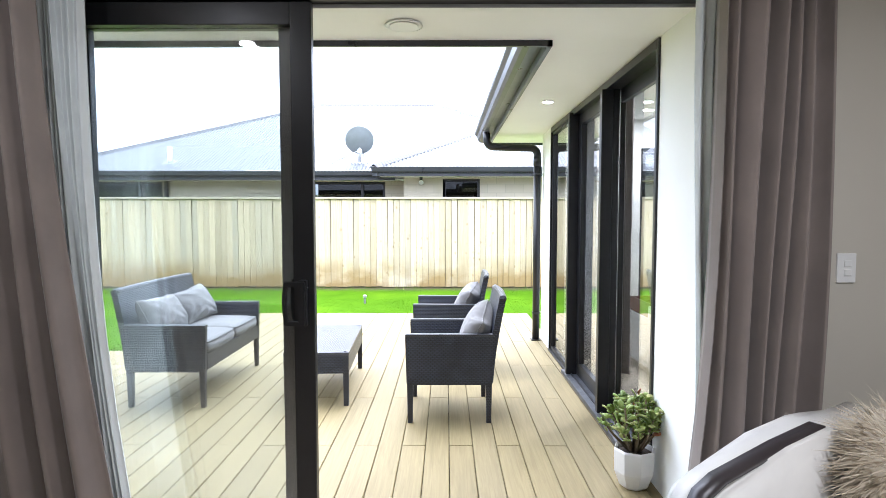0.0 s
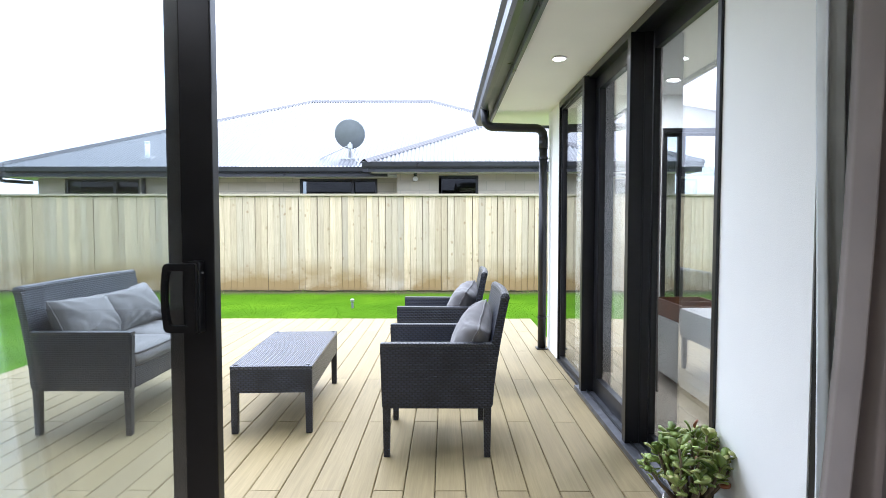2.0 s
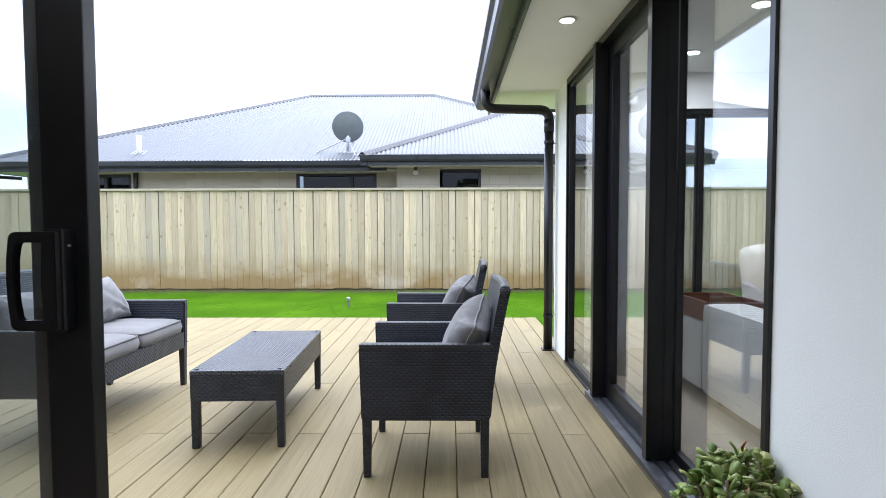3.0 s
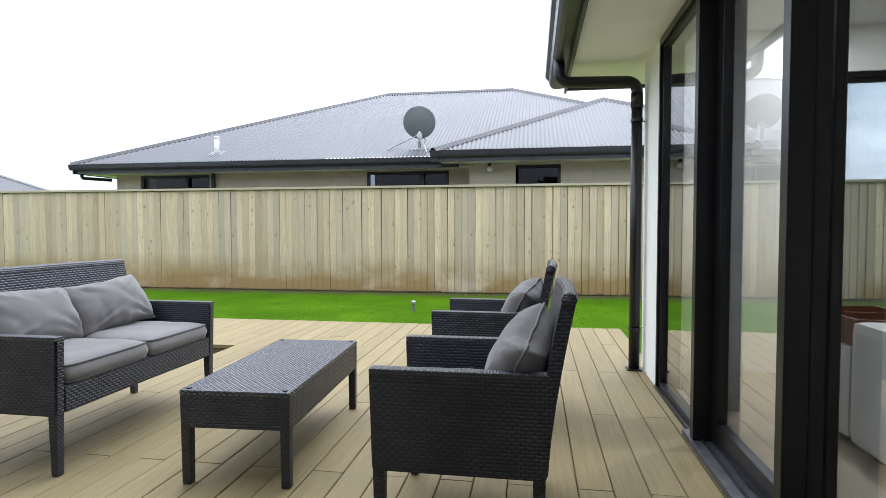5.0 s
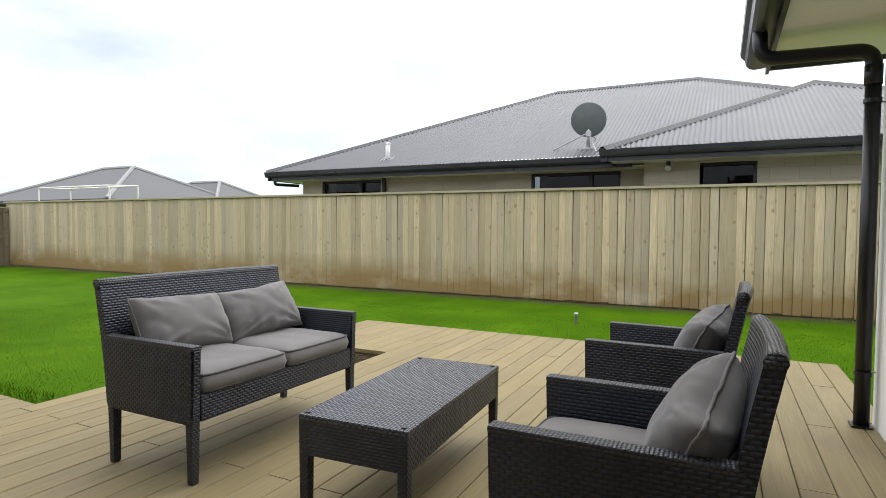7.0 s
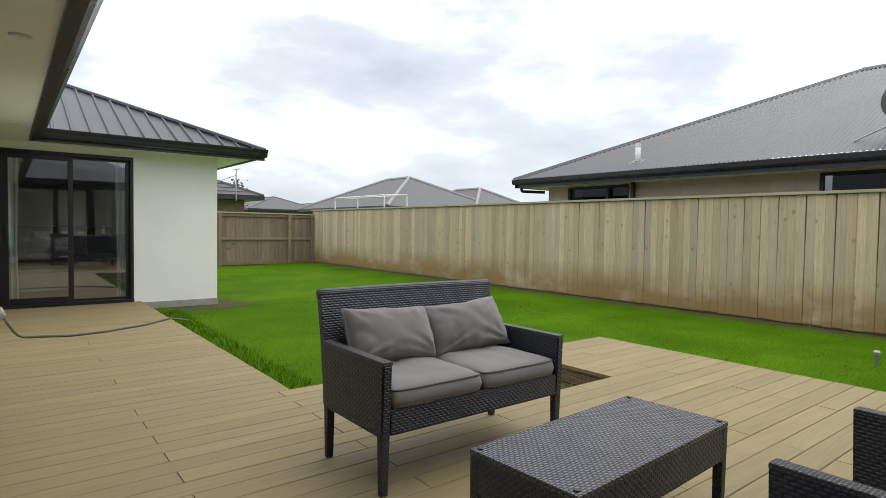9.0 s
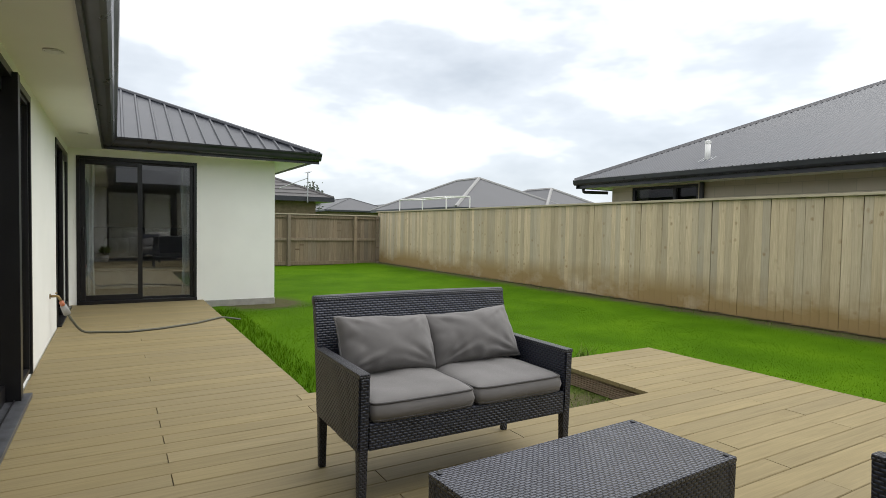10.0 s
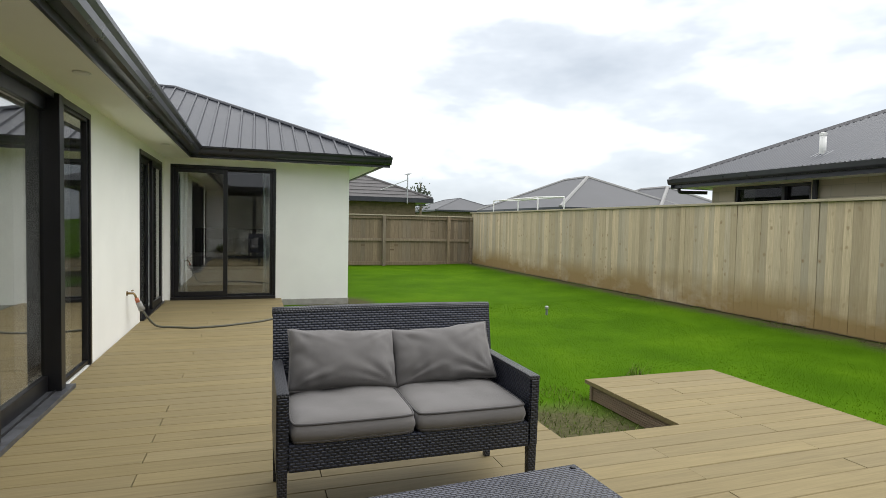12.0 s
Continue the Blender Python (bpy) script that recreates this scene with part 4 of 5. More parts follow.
dish = thing("satellite_dish", "round grey satellite dish on a strutted roof mount", "satellite dish", at=(-1.475, 12.65, 3.09))
bm = bmesh.new()
lathe(bm, [(0.004, 0.055), (0.12, 0.045), (0.22, 0.025), (0.30, 0.0), (0.315, -0.004), (0.315, -0.012), (0.22, 0.012), (0.12, 0.032), (0.004, 0.042)], 36)
d1 = part("reflector", bm, M_DISH, dish, "", True)
d1.matrix_basis = pose(0, 0, 0, 112, 0, 6)
part("mast", tube(bmesh.new(), bend([(0, 0.06, -0.05), (-0.01, 0.05, -0.27), (-0.01, 0.05, -0.50)], 0.05), 0.03, 10), M_GALV, dish, "", True)
part("clamp", box(bmesh.new(), -0.05, 0.05, 0.0, 0.1, -0.30, -0.20, 0.01), M_GALV, dish)
for fx, fy, fz in ((-0.62, 0.0, -0.50), (0.19, -0.22, -0.60), (0.02, 0.55, -0.25)):
    part("strut", tube(bmesh.new(), [(-0.01, 0.05, -0.22), (fx, fy, fz)], 0.012, 6), M_GALV, dish)
part("base_rail", box(bmesh.new(), -0.2, 0.2, -0.03, 0.03, -0.535, -0.495, 0.005), M_GALV, dish)

wl_ = thing("wall_lamp", "small glass bulb lamp under the neighbour's soffit", "wall lamp", at=(-0.08, 12.22, 2.235))
part("base", lathe(bmesh.new(), [(0.035, 0.0), (0.035, -0.05), (0.02, -0.06)], 12), M_BLACK, wl_)
part("globe", lathe(bmesh.new(), [(0.01, -0.06), (0.045, -0.085), (0.055, -0.115), (0.045, -0.145), (0.01, -0.16)], 14), M_WHITE, wl_, "", True)


# ---- far houses ----
def far_house(label, x0, x1, y0, y1, zb, ze, run, pitch, roof_m, wall_m, capped=True):
    h = thing("far_house", label, "house", "far houses")
    part("wall", box(bmesh.new(), x0 + 0.6, x1 - 0.6, y0 + 0.6, y1 - 0.6, zb, ze - 0.05), wall_m, h)
    part("gutter", box(bmesh.new(), x0 - 0.05, x1 + 0.05, y0 - 0.05, y1 + 0.05, ze - 0.2, ze), M_GUTTER, h)
    zt = ze + run * pitch
    if x1 - x0 >= y1 - y0:
        a, b = (x0 + run, (y0 + y1) / 2, zt), (x1 - run, (y0 + y1) / 2, zt)
    else:
        a, b = ((x0 + x1) / 2, y0 + run, zt), ((x0 + x1) / 2, y1 - run, zt)
    bm = bmesh.new()
    c = [bm.verts.new(p) for p in ((x0, y0, ze), (x1, y0, ze), (x1, y1, ze), (x0, y1, ze))]
    va, vb = bm.verts.new(a), bm.verts.new(b)
    if x1 - x0 >= y1 - y0:
        fs = [(c[0], c[1], vb, va), (c[1], c[2], vb), (c[2], c[3], va, vb), (c[3], c[0], va)]
        hips = [(a, (x0, y0, ze)), (b, (x1, y0, ze)), (a, (x0, y1, ze)), (b, (x1, y1, ze)), (a, b)]
    else:
        fs = [(c[0], c[1], va), (c[1], c[2], vb, va), (c[2], c[3], vb), (c[3], c[0], va, vb)]
        hips = [(a, (x0, y0, ze)), (a, (x1, y0, ze)), (b, (x1, y1, ze)), (b, (x0, y1, ze)), (a, b)]
    for f in fs:
        bm.faces.new(f)
    bm.faces.new(c[::-1])
    r = part("roof", bm, roof_m, h)
    for p, q in hips:
        if (Vector(p) - Vector(q)).length > 0.1:
            part("hip_flashing", tube(bmesh.new(), [p, q], 0.12 if capped else 0.07, 6), M_CAPLINE if capped else roof_m, r)
    return h


far_house("distant grey hip-roofed house", -41.3, -28.3, 21.0, 31.0, -0.2, 2.53, 5.0, 0.465, M_ROOF_FAR, M_TAN)
far_house("distant low grey roof beside a larger one", -38.0, -28.2, 28.0, 35.0, -0.2, 2.53, 3.5, 0.50, M_ROOF_FAR, M_TAN)
fh = far_house("neighbouring brown house with dark tiled roof", -33.0, -23.0, 3.0, 11.4, -0.2, 2.47, 4.2, 0.42, M_ROOF_TILE, M_TAN, False)
for k in range(9):
    s = 0.3 + 0.42 * k
    part("tile_course", box(bmesh.new(), -23.0 - s - 0.05, -23.0 - s, 3.0 + s, 11.4 - s, 2.47 + s * 0.42 - 0.005, 2.47 + s * 0.42 + 0.03), M_ROOF_TILE, fh)
far_house("distant grey roofs on the skyline", -86.0, -72.0, 34.0, 44.0, -0.2, 3.2, 3.5, 0.40, M_ROOF_FAR, M_TAN, False)
far_house("distant grey roofs on the skyline", -76.0, -62.0, 24.0, 33.0, -0.2, 3.1, 4.0, 0.4, M_ROOF_FAR, M_TAN, False)
far_house("distant grey roofs on the skyline", -60.0, -46.0, 52.0, 66.0, -0.2, 2.6, 4.0, 0.32, M_ROOF_FAR, M_TAN, False)

ant = thing("tv_antenna", "thin metal television antenna on the brown house", "antenna", at=(-22.8, 10.2, 2.2))
part("mast", tube(bmesh.new(), [(0, 0, 0), (0, 0, 1.3)], 0.025, 6), M_GALV, ant)
part("brace", tube(bmesh.new(), [(0, 0, 1.05), (0, -1.2, 0.55)], 0.018, 6), M_GALV, ant)
part("boom", tube(bmesh.new(), [(-0.13, -0.06, 1.27), (0.13, 0.06, 1.27)], 0.014, 6), M_GALV, ant)
for k in range(5):
    f = (-1 + k * 0.5) * 0.45
    part("element", tube(bmesh.new(), [(0.3 * f - 0.06, 0.11 * f + 0.10, 1.33), (0.3 * f + 0.06, 0.11 * f - 0.10, 1.25)], 0.012, 5), M_GALV, ant)

cl = thing("clothes_line", "white tubular folding clothes line beyond the fence", "clothes line", at=(0, 0, 0))
CX0, CX1, CY0, CY1 = -17.4, -14.1, 11.95, 13.2
part("frame", tube(bmesh.new(), bend([(CX0, CY0, 1.7), (CX0, CY0, 2.2), (CX1, CY0, 2.2), (CX1, CY0, 1.7)], 0.08), 0.022, 8), M_WHITE, cl)
part("frame", tube(bmesh.new(), bend([(CX0 - 0.6, CY1, 1.7), (CX0 - 0.6, CY1, 2.28), (CX1 - 0.6, CY1, 2.28), (CX1 - 0.6, CY1, 1.7)], 0.08), 0.022, 8), M_WHITE, cl)
part("arm", tube(bmesh.new(), [(CX0, CY0, 2.2), (CX0 - 0.6, CY1, 2.28)], 0.02, 6), M_WHITE, cl)
part("arm", tube(bmesh.new(), [(CX1, CY0, 2.2), (CX1 - 0.6, CY1, 2.28)], 0.02, 6), M_WHITE, cl)
part("arm", tube(bmesh.new(), [(-16.0, CY0, 2.2), (-16.6, CY1, 2.28)], 0.02, 6), M_WHITE, cl)
for x in (CX0, -16.0, CX1):
    part("post", tube(bmesh.new(), [(x, CY0, -0.1), (x, CY0, 1.75)], 0.03, 8), M_WHITE, cl)

# far tree
tree = thing("tree", "small grey-green tree far behind the houses", "tree", at=(-40.0, 15.7, -0.2))
part("trunk", tube(bmesh.new(), [(0, 0, 0), (0.1, 0, 1.6), (0.0, 0.15, 3.4), (0.1, 0.0, 4.6)], [0.16, 0.12, 0.08, 0.02], 7), M_STEM, tree)
rng = random.Random(5)
verts, faces = [], []
for k in range(620):
    c = Vector((rng.gauss(0, 0.3), rng.gauss(0, 0.35), 3.5 + rng.gauss(0, 0.42)))
    d = Vector((rng.gauss(0, 1), rng.gauss(0, 1), rng.gauss(0, 1))).normalized() * 0.13
    s = d.orthogonal().normalized() * 0.06
    i = len(verts)
    verts += [c - d, c + s, c + d, c - s]
    faces.append((i, i + 1, i + 2, i + 3))
me = bpy.data.meshes.new("crown")
me.from_pydata(verts, [], faces)
me.materials.append(M_TREE)
ob = new("crown", me)
ob.parent = tree


# ---- furniture ----
def slim_leg(x0, x1, y0, y1, z1, taper=0.78):
    """A leg that narrows towards the foot."""
    bm = bmesh.new()
    box(bm, x0, x1, y0, y1, 0.0, z1, 0.007)
    cx, cy = (x0 + x1) / 2, (y0 + y1) / 2
    for v in bm.verts:
        k = taper + (1 - taper) * v.co.z / z1
        v.co.x, v.co.y = cx + (v.co.x - cx) * k, cy + (v.co.y - cy) * k
    return bm


def side_profile():
    return [(-0.285, 0.262), (0.29, 0.262), (0.30, 0.592), (0.295, 0.602), (-0.30, 0.602), (-0.318, 0.592)]


def wicker_seat(name, width, label, category, group, cushions, at, turn, seat_deck=0.385):
    """A woven sofa or armchair that faces local +x; the base stands at z 0."""
    t = thing(name, label, category, group, "", at, turn)
    hw = width / 2
    for s in (-1, 1):
        lo, hi = sorted((s * hw, s * (hw - 0.05)))
        bm = prism(bmesh.new(), side_profile(), "y", lo, hi)
        bmesh.ops.bevel(bm, geom=bm.edges[:], offset=0.008, segments=2, affect="EDGES")
        arm = part("arm", bm, M_WICKER, t)
        part("top_braid", box(bmesh.new(), -0.296, 0.2995, lo - 0.001, hi + 0.001, 0.587, 0.608, 0.009), M_BRAID_SHEEN, arm)
        for x0, x1 in ((0.246, 0.288), (-0.284, -0.242)):
            part("leg", slim_leg(x0, x1, lo + 0.003, hi - 0.003, 0.285), M_LEG, t)
    # leaning, slightly bowed backrest
    bm = bmesh.new()
    n, rows = 16, 5
    grid = {}
    for i in range(n + 1):
        v = (-hw + width * i / n) * (1 - 0.003 / hw)
        bow = 0.015 * (1 - (2 * i / n - 1) ** 2)
        for j in range(rows + 1):
            u = j / rows
            z = 0.28 + u * 0.565 + (0.004 * (1 - (2 * i / n - 1) ** 2) if j == rows else 0)
            x = -0.245 - 0.085 * u ** 1.4 - bow * u
            for k, th in ((0, 0.0), (1, -0.045)):
                grid[i, j, k] = bm.verts.new((x + th, v, z))
    for i in range(n):
        for j in range(rows):
            bm.faces.new((grid[i, j, 0], grid[i + 1, j, 0], grid[i + 1, j + 1, 0], grid[i, j + 1, 0]))
            bm.faces.new((grid[i, j, 1], grid[i, j + 1, 1], grid[i + 1, j + 1, 1], grid[i + 1, j, 1]))
        bm.faces.new((grid[i, rows, 0], grid[i + 1, rows, 0], grid[i + 1, rows, 1], grid[i, rows, 1]))
        bm.faces.new((grid[i, 0, 0], grid[i, 0, 1], grid[i + 1, 0, 1], grid[i + 1, 0, 0]))
    for j in range(rows):
        bm.faces.new((grid[0, j, 0], grid[0, j + 1, 0], grid[0, j + 1, 1], grid[0, j, 1]))
        bm.faces.new((grid[n, j, 0], grid[n, j, 1], grid[n, j + 1, 1], grid[n, j + 1, 0]))
    back = part("backrest", bm, M_WICKER, t)
    pts = [(-0.352 - 0.015 * (1 - (2 * i / n - 1) ** 2), -hw + width * i / n, 0.845 + 0.004 * (1 - (2 * i / n - 1) ** 2)) for i in range(n + 1)]
    part("top_braid", tube(bmesh.new(), pts, 0.025, 8), M_BRAID_SHEEN, back, "", True)
    part("front_rail", box(bmesh.new(), 0.245, 0.292, -hw + 0.05, hw - 0.05, 0.27, 0.385, 0.008), M_WICKER, t)
    part("seat", box(bmesh.new(), -0.26, 0.245, -hw + 0.05, hw - 0.05, 0.335, seat_deck - 0.008, 0.004), M_WICKER, t)
    part("rear_rail", box(bmesh.new(), -0.29, -0.262, -hw + 0.05, hw - 0.05, 0.27, 0.385, 0.006), M_WICKER, t)
    return t


def cushion_mesh(w, d, h, crown, seed, n=26):
    """A boxed seat cushion with soft edges and a low crown."""
    bm = bmesh.new()
    rnd = random.Random(seed)
    off = rnd.random() * 50
    top, bot = {}, {}

    def outline(u, v):
        r = 0.10
        x, y = u, v
        m = max(abs(u), abs(v))
        k = 1 - r * 0.5 * (abs(u) * abs(v)) ** 6
        return x * k * w / 2, y * k * d / 2, m

    for i in range(n + 1):
        for j in range(n + 1):
            u, v = 2 * i / n - 1, 2 * j / n - 1
            x, y, m = outline(u, v)
            e_ = (1 - abs(u) ** 5) * (1 - abs(v) ** 5)
            wr = 0.010 * noise.noise((x * 7 + off, y * 7, 0.0)) * e_
            top[i, j] = bm.verts.new((x, y, h + crown * e_ ** 0.6 - 0.008 * (1 - e_) + wr))
            bot[i, j] = bm.verts.new((x, y, 0.006 * (1 - e_)))
    for i in range(n):
        for j in range(n):
            bm.faces.new((top[i, j], top[i + 1, j], top[i + 1, j + 1], top[i, j + 1]))
            bm.faces.new((bot[i, j], bot[i, j + 1], bot[i + 1, j + 1], bot[i + 1, j]))
    ring = [(i, 0) for i in range(n)] + [(n, j) for j in range(n)] + [(i, n) for i in range(n, 0, -1)] + [(0, j) for j in range(n, 0, -1)]
    midv = {}
    for q in ring:
        a, b = top[q].co, bot[q].co
        c = (a + b) / 2
        out = Vector((c.x, c.y, 0)).normalized() * 0.014
        midv[q] = bm.verts.new(c + out)
    for a, b in zip(ring, ring[1:] + ring[:1]):
        bm.faces.new((top[a], midv[a], midv[b], top[b]))
        bm.faces.new((midv[a], bot[a], bot[b], midv[b]))
    edge = [top[q].co.copy() for q in ring]
    foot = [bot[q].co + Vector((0, 0, 0.008)) for q in ring]
    return bm, edge, foot


def seat_cushion(label, at, turn, w, d, seed, h=0.095, group="grey seat cushions"):
    t = thing("seat_cushion", label, "cushion", group, "", at, turn)
    bm, edge, foot = cushion_mesh(w, d, h, 0.022, seed)
    cov = part("cover", bm, M_CUSH, t, "", True)
    for line in (edge, foot):
        part("piping", tube(bmesh.new(), line, 0.0055, 6, True), M_PIPING, cov, "dark corded piping", True)
    return t


def pillow(label, at, rx, ry, rz, w, h, thick, seed, group="grey scatter pillows", n=40):
    """A scatter pillow standing in its local xz plane, leaning by its pose."""
    t = new("pillow")
    t.matrix_basis = pose(*at, rx, ry, rz)
    tagged(t, label, "pillow", group)
    bm = bmesh.new()
    off = seed * 11.7
    f, b = {}, {}
    for i in range(n + 1):
        for j in range(n + 1):
            u, v = 2 * i / n - 1, 2 * j / n - 1
            pinch = 1 - 0.035 * (1 - abs(v) ** 2) * abs(u) ** 3
            pinch2 = 1 - 0.045 * (1 - abs(u) ** 2) * abs(v) ** 3
            ear = 0.012 * (abs(u) * abs(v)) ** 5
            pinch, pinch2 = pinch + ear * 0.6, pinch2 + ear
            x, z = u * w / 2 * pinch, v * h / 2 * pinch2 + h / 2
            bulge = max(0.0, (1 - abs(u) ** 2.3) * (1 - abs(v) ** 2.3)) ** 0.43
            edge_f = 1 - bulge
            wr = 0.009 * noise.noise((x * 4 + off, z * 4, 1.0)) * (bulge + 0.2)
            for cu, cv in ((-1, -1), (1, -1), (-1, 1), (1, 1)):
                dc = math.hypot(u - cu, v - cv)
                fold = noise.noise((math.atan2(v - cv, u - cu) * 4.2 + off, 2.0 * cu + cv, dc * 0.8))
                wr += (0.038 if cv < 0 else 0.024) * fold * math.exp(-(dc / 0.75) ** 2) * min(1.0, dc * 2.5) * (bulge + 0.1)
            wr += 0.016 * noise.noise((x * 11 + off, z * 5, 3.0)) * max(0.0, 0.15 - v) * bulge
            wr += 0.020 * noise.noise((x * 21 + off, z * 21, 7.0)) * (1 - bulge) * (bulge + 0.3)
            wr -= 0.007 * max(0.0, 0.20 - abs(noise.noise((x * 3.2 + z * 2.0 + off, z * 3.0 - x, 9.0)))) * 5 * bulge
            wave_e = 0.016 * noise.noise((u * 1.7 + off, 4.0, 0.0)) * abs(v) ** 3
            z += wave_e + 0.006 * (abs(u) ** 8) * min(v, 0.0) - 0.012 * (abs(u * v) ** 6) * max(0.0, v)
            sag = -0.014 * (1 - u * u) * max(0.0, v) ** 2
            th = thick / 2 * bulge
            f[i, j] = bm.verts.new((x, -th - wr, z + sag))
            if 0 < i < n and 0 < j < n:
                b[i, j] = bm.verts.new((x, th - wr * 0.5, z + sag))
            else:
                b[i, j] = f[i, j]
    for i in range(n):
        for j in range(n):
            bm.faces.new((f[i, j], f[i + 1, j], f[i + 1, j + 1], f[i, j + 1]))
            bm.faces.new((b[i, j], b[i, j + 1], b[i + 1, j + 1], b[i + 1, j]))
    ring = [(i, 0) for i in range(n)] + [(n, j) for j in range(n)] + [(i, n) for i in range(n, 0, -1)] + [(0, j) for j in range(n, 0, -1)]
    edge = [f[q].co.copy() for q in ring]
    cov = part("cover", bm, M_CUSH, t, "", True)
    part("piping", tube(bmesh.new(), edge, 0.005, 6, True), M_CUSH, cov, "", True)
    return t


SX, SY = -1.575, 4.575
wicker_seat("garden_sofa", 1.20, "dark woven wicker two-seat sofa on the deck", "sofa", "", 2, (SX, SY, 0), 0)
seat_cushion("flat grey seat cushion on the wicker sofa", (SX + 0.005, SY - 0.272, 0.381), 0, 0.575, 0.535, 1)
seat_cushion("flat grey seat cushion on the wicker sofa", (SX + 0.005, SY + 0.272, 0.381), 0, 0.575, 0.535, 2)
pillow("plump grey pillow leaning on the sofa back", (SX - 0.105, SY - 0.262, 0.490), -28, 3, 93, 0.545, 0.312, 0.22, 1)
pillow("plump grey pillow leaning on the sofa back", (SX - 0.100, SY + 0.270, 0.492), -30, -4, 86, 0.545, 0.312, 0.22, 2)

for k, (cx, cy, rot) in enumerate(((0.487, 3.985, 180), (0.475, 5.255, 178))):
    wicker_seat("garden_armchair", 0.605, "dark woven wicker armchair on the deck", "armchair", "armchairs on the deck", 1, (cx, cy, 0), rot)
    seat_cushion("flat grey seat cushion on the wicker armchair", (cx - 0.005, cy, 0.381), rot, 0.565, 0.495, 5 + k)
    pillow("plump grey pillow propped in the armchair", (cx + 0.125, cy - 0.01 + 0.02 * k, 0.480), -28, 15 - 8 * k, rot + 80, 0.42, 0.30, 0.20, 7 + k)

# low table
tb = thing("coffee_table", "low dark woven wicker coffee table on the deck", "table", at=(-0.515, 4.545, 0), turn=3.0)
TW, TL, TH = 0.238, 0.530, 0.402
part("tabletop", box(bmesh.new(), -TW, TW, -TL, TL, TH - 0.022, TH, 0.008), M_TOP_SHEEN, tb)
for s in (-1, 1):
    lo, hi = sorted((s * (TW - 0.003), s * (TW - 0.033)))
    part("apron", box(bmesh.new(), lo, hi, -TL + 0.005, TL - 0.005, 0.242, TH - 0.021, 0.006), M_WICKER, tb)
    lo, hi = sorted((s * (TL - 0.003), s * (TL - 0.033)))
    part("apron", box(bmesh.new(), -TW + 0.034, TW - 0.034, lo, hi, 0.242, TH - 0.021, 0.006), M_WICKER, tb)
    for r in (-1, 1):
        xa, xb = sorted((r * (TW - 0.001), r * (TW - 0.045)))
        ya, yb = sorted((s * (TL - 0.001), s * (TL - 0.045)))
        part("leg", slim_leg(xa, xb, ya, yb, TH - 0.021, 0.85), M_LEG, tb)
        part("bolt", lathe(bmesh.new(), [(0.011, TH - 0.001), (0.011, TH + 0.004), (0.006, TH + 0.006)], 10, (r * (TW - 0.028), s * (TL - 0.028))), M_BLACK, tb)


# ---- potted succulent ----
pot = thing("potted_plant", "jade plant in a white faceted pot on the deck", "plant", at=(1.435, 2.82, 0.0))
part("pot", lathe(bmesh.new(), [(0.062, 0.0), (0.075, 0.012), (0.102, 0.085), (0.105, 0.195), (0.099, 0.205), (0.092, 0.195), (0.088, 0.15), (0.02, 0.14)], 8), M_POT, pot)
part("soil", lathe(bmesh.new(), [(0.088, 0.16), (0.089, 0.178), (0.05, 0.185), (0.005, 0.187)], 16), M_SOIL, pot)
rng = random.Random(11)
lf_bm = bmesh.new()
secs = [(0.0, 0.003), (0.25, 0.010), (0.55, 0.0155), (0.82, 0.0135), (0.97, 0.006)]
rings = []
for u, hwid in secs:
    x = u * 0.042
    zc = 0.006 * math.sin(u * 2.2)
    rings.append([lf_bm.verts.new((x, hwid, zc)), lf_bm.verts.new((x, 0, zc + 0.0035)), lf_bm.verts.new((x, -hwid, zc)), lf_bm.verts.new((x, 0, zc - 0.0035))])
for a, b in zip(rings, rings[1:]):
    for k in range(4):
        lf_bm.faces.new((a[k], a[(k + 1) % 4], b[(k + 1) % 4], b[k]))
lf_bm.faces.new(rings[0])
lf_bm.faces.new(rings[-1])
leaf_me = mesh_of("leaf", lf_bm, M_LEAF, True)
tips = []
for k in range(19):
    ang = k * 2.399 + rng.uniform(-0.3, 0.3)
    reach = 0.035 + 0.125 * math.sqrt((k + 0.5) / 19) * rng.uniform(0.8, 1.1)
    top = Vector((math.cos(ang) * reach, math.sin(ang) * reach, 0.475 - 0.16 * (reach / 0.16) ** 2 * rng.uniform(0.5, 1.15)))
    base = Vector((math.cos(ang) * 0.02, math.sin(ang) * 0.02, 0.18))
    midp = base.lerp(top, 0.5) + Vector((math.cos(ang), math.sin(ang), 0)) * 0.012
    part("stem", tube(bmesh.new(), [base, midp, top], [0.010, 0.007, 0.004], 6), M_STEM, pot, "", True)
    tips.append((base, midp, top))
count = 0
for base, midp, top in tips:
    for q in range(15):
        if count >= 285:
            break
        u = 1 - (q / 15) ** 1.3 * 0.62
        p = midp.lerp(top, (u - 0.38) / 0.62) if u > 0.38 else midp
        ob = new("leaf", leaf_me)
        ob.parent = pot
        s = rng.uniform(0.85, 1.35)
        ob.matrix_basis = Matrix.Translation(p + Vector((rng.gauss(0, 0.008), rng.gauss(0, 0.008), rng.gauss(0, 0.006)))) @ Euler((rng.uniform(-0.5, 0.5), rng.uniform(-1.15, 0.25), rng.uniform(0, math.tau))).to_matrix().to_4x4() @ Matrix.Diagonal((s, s, s, 1))
        count += 1


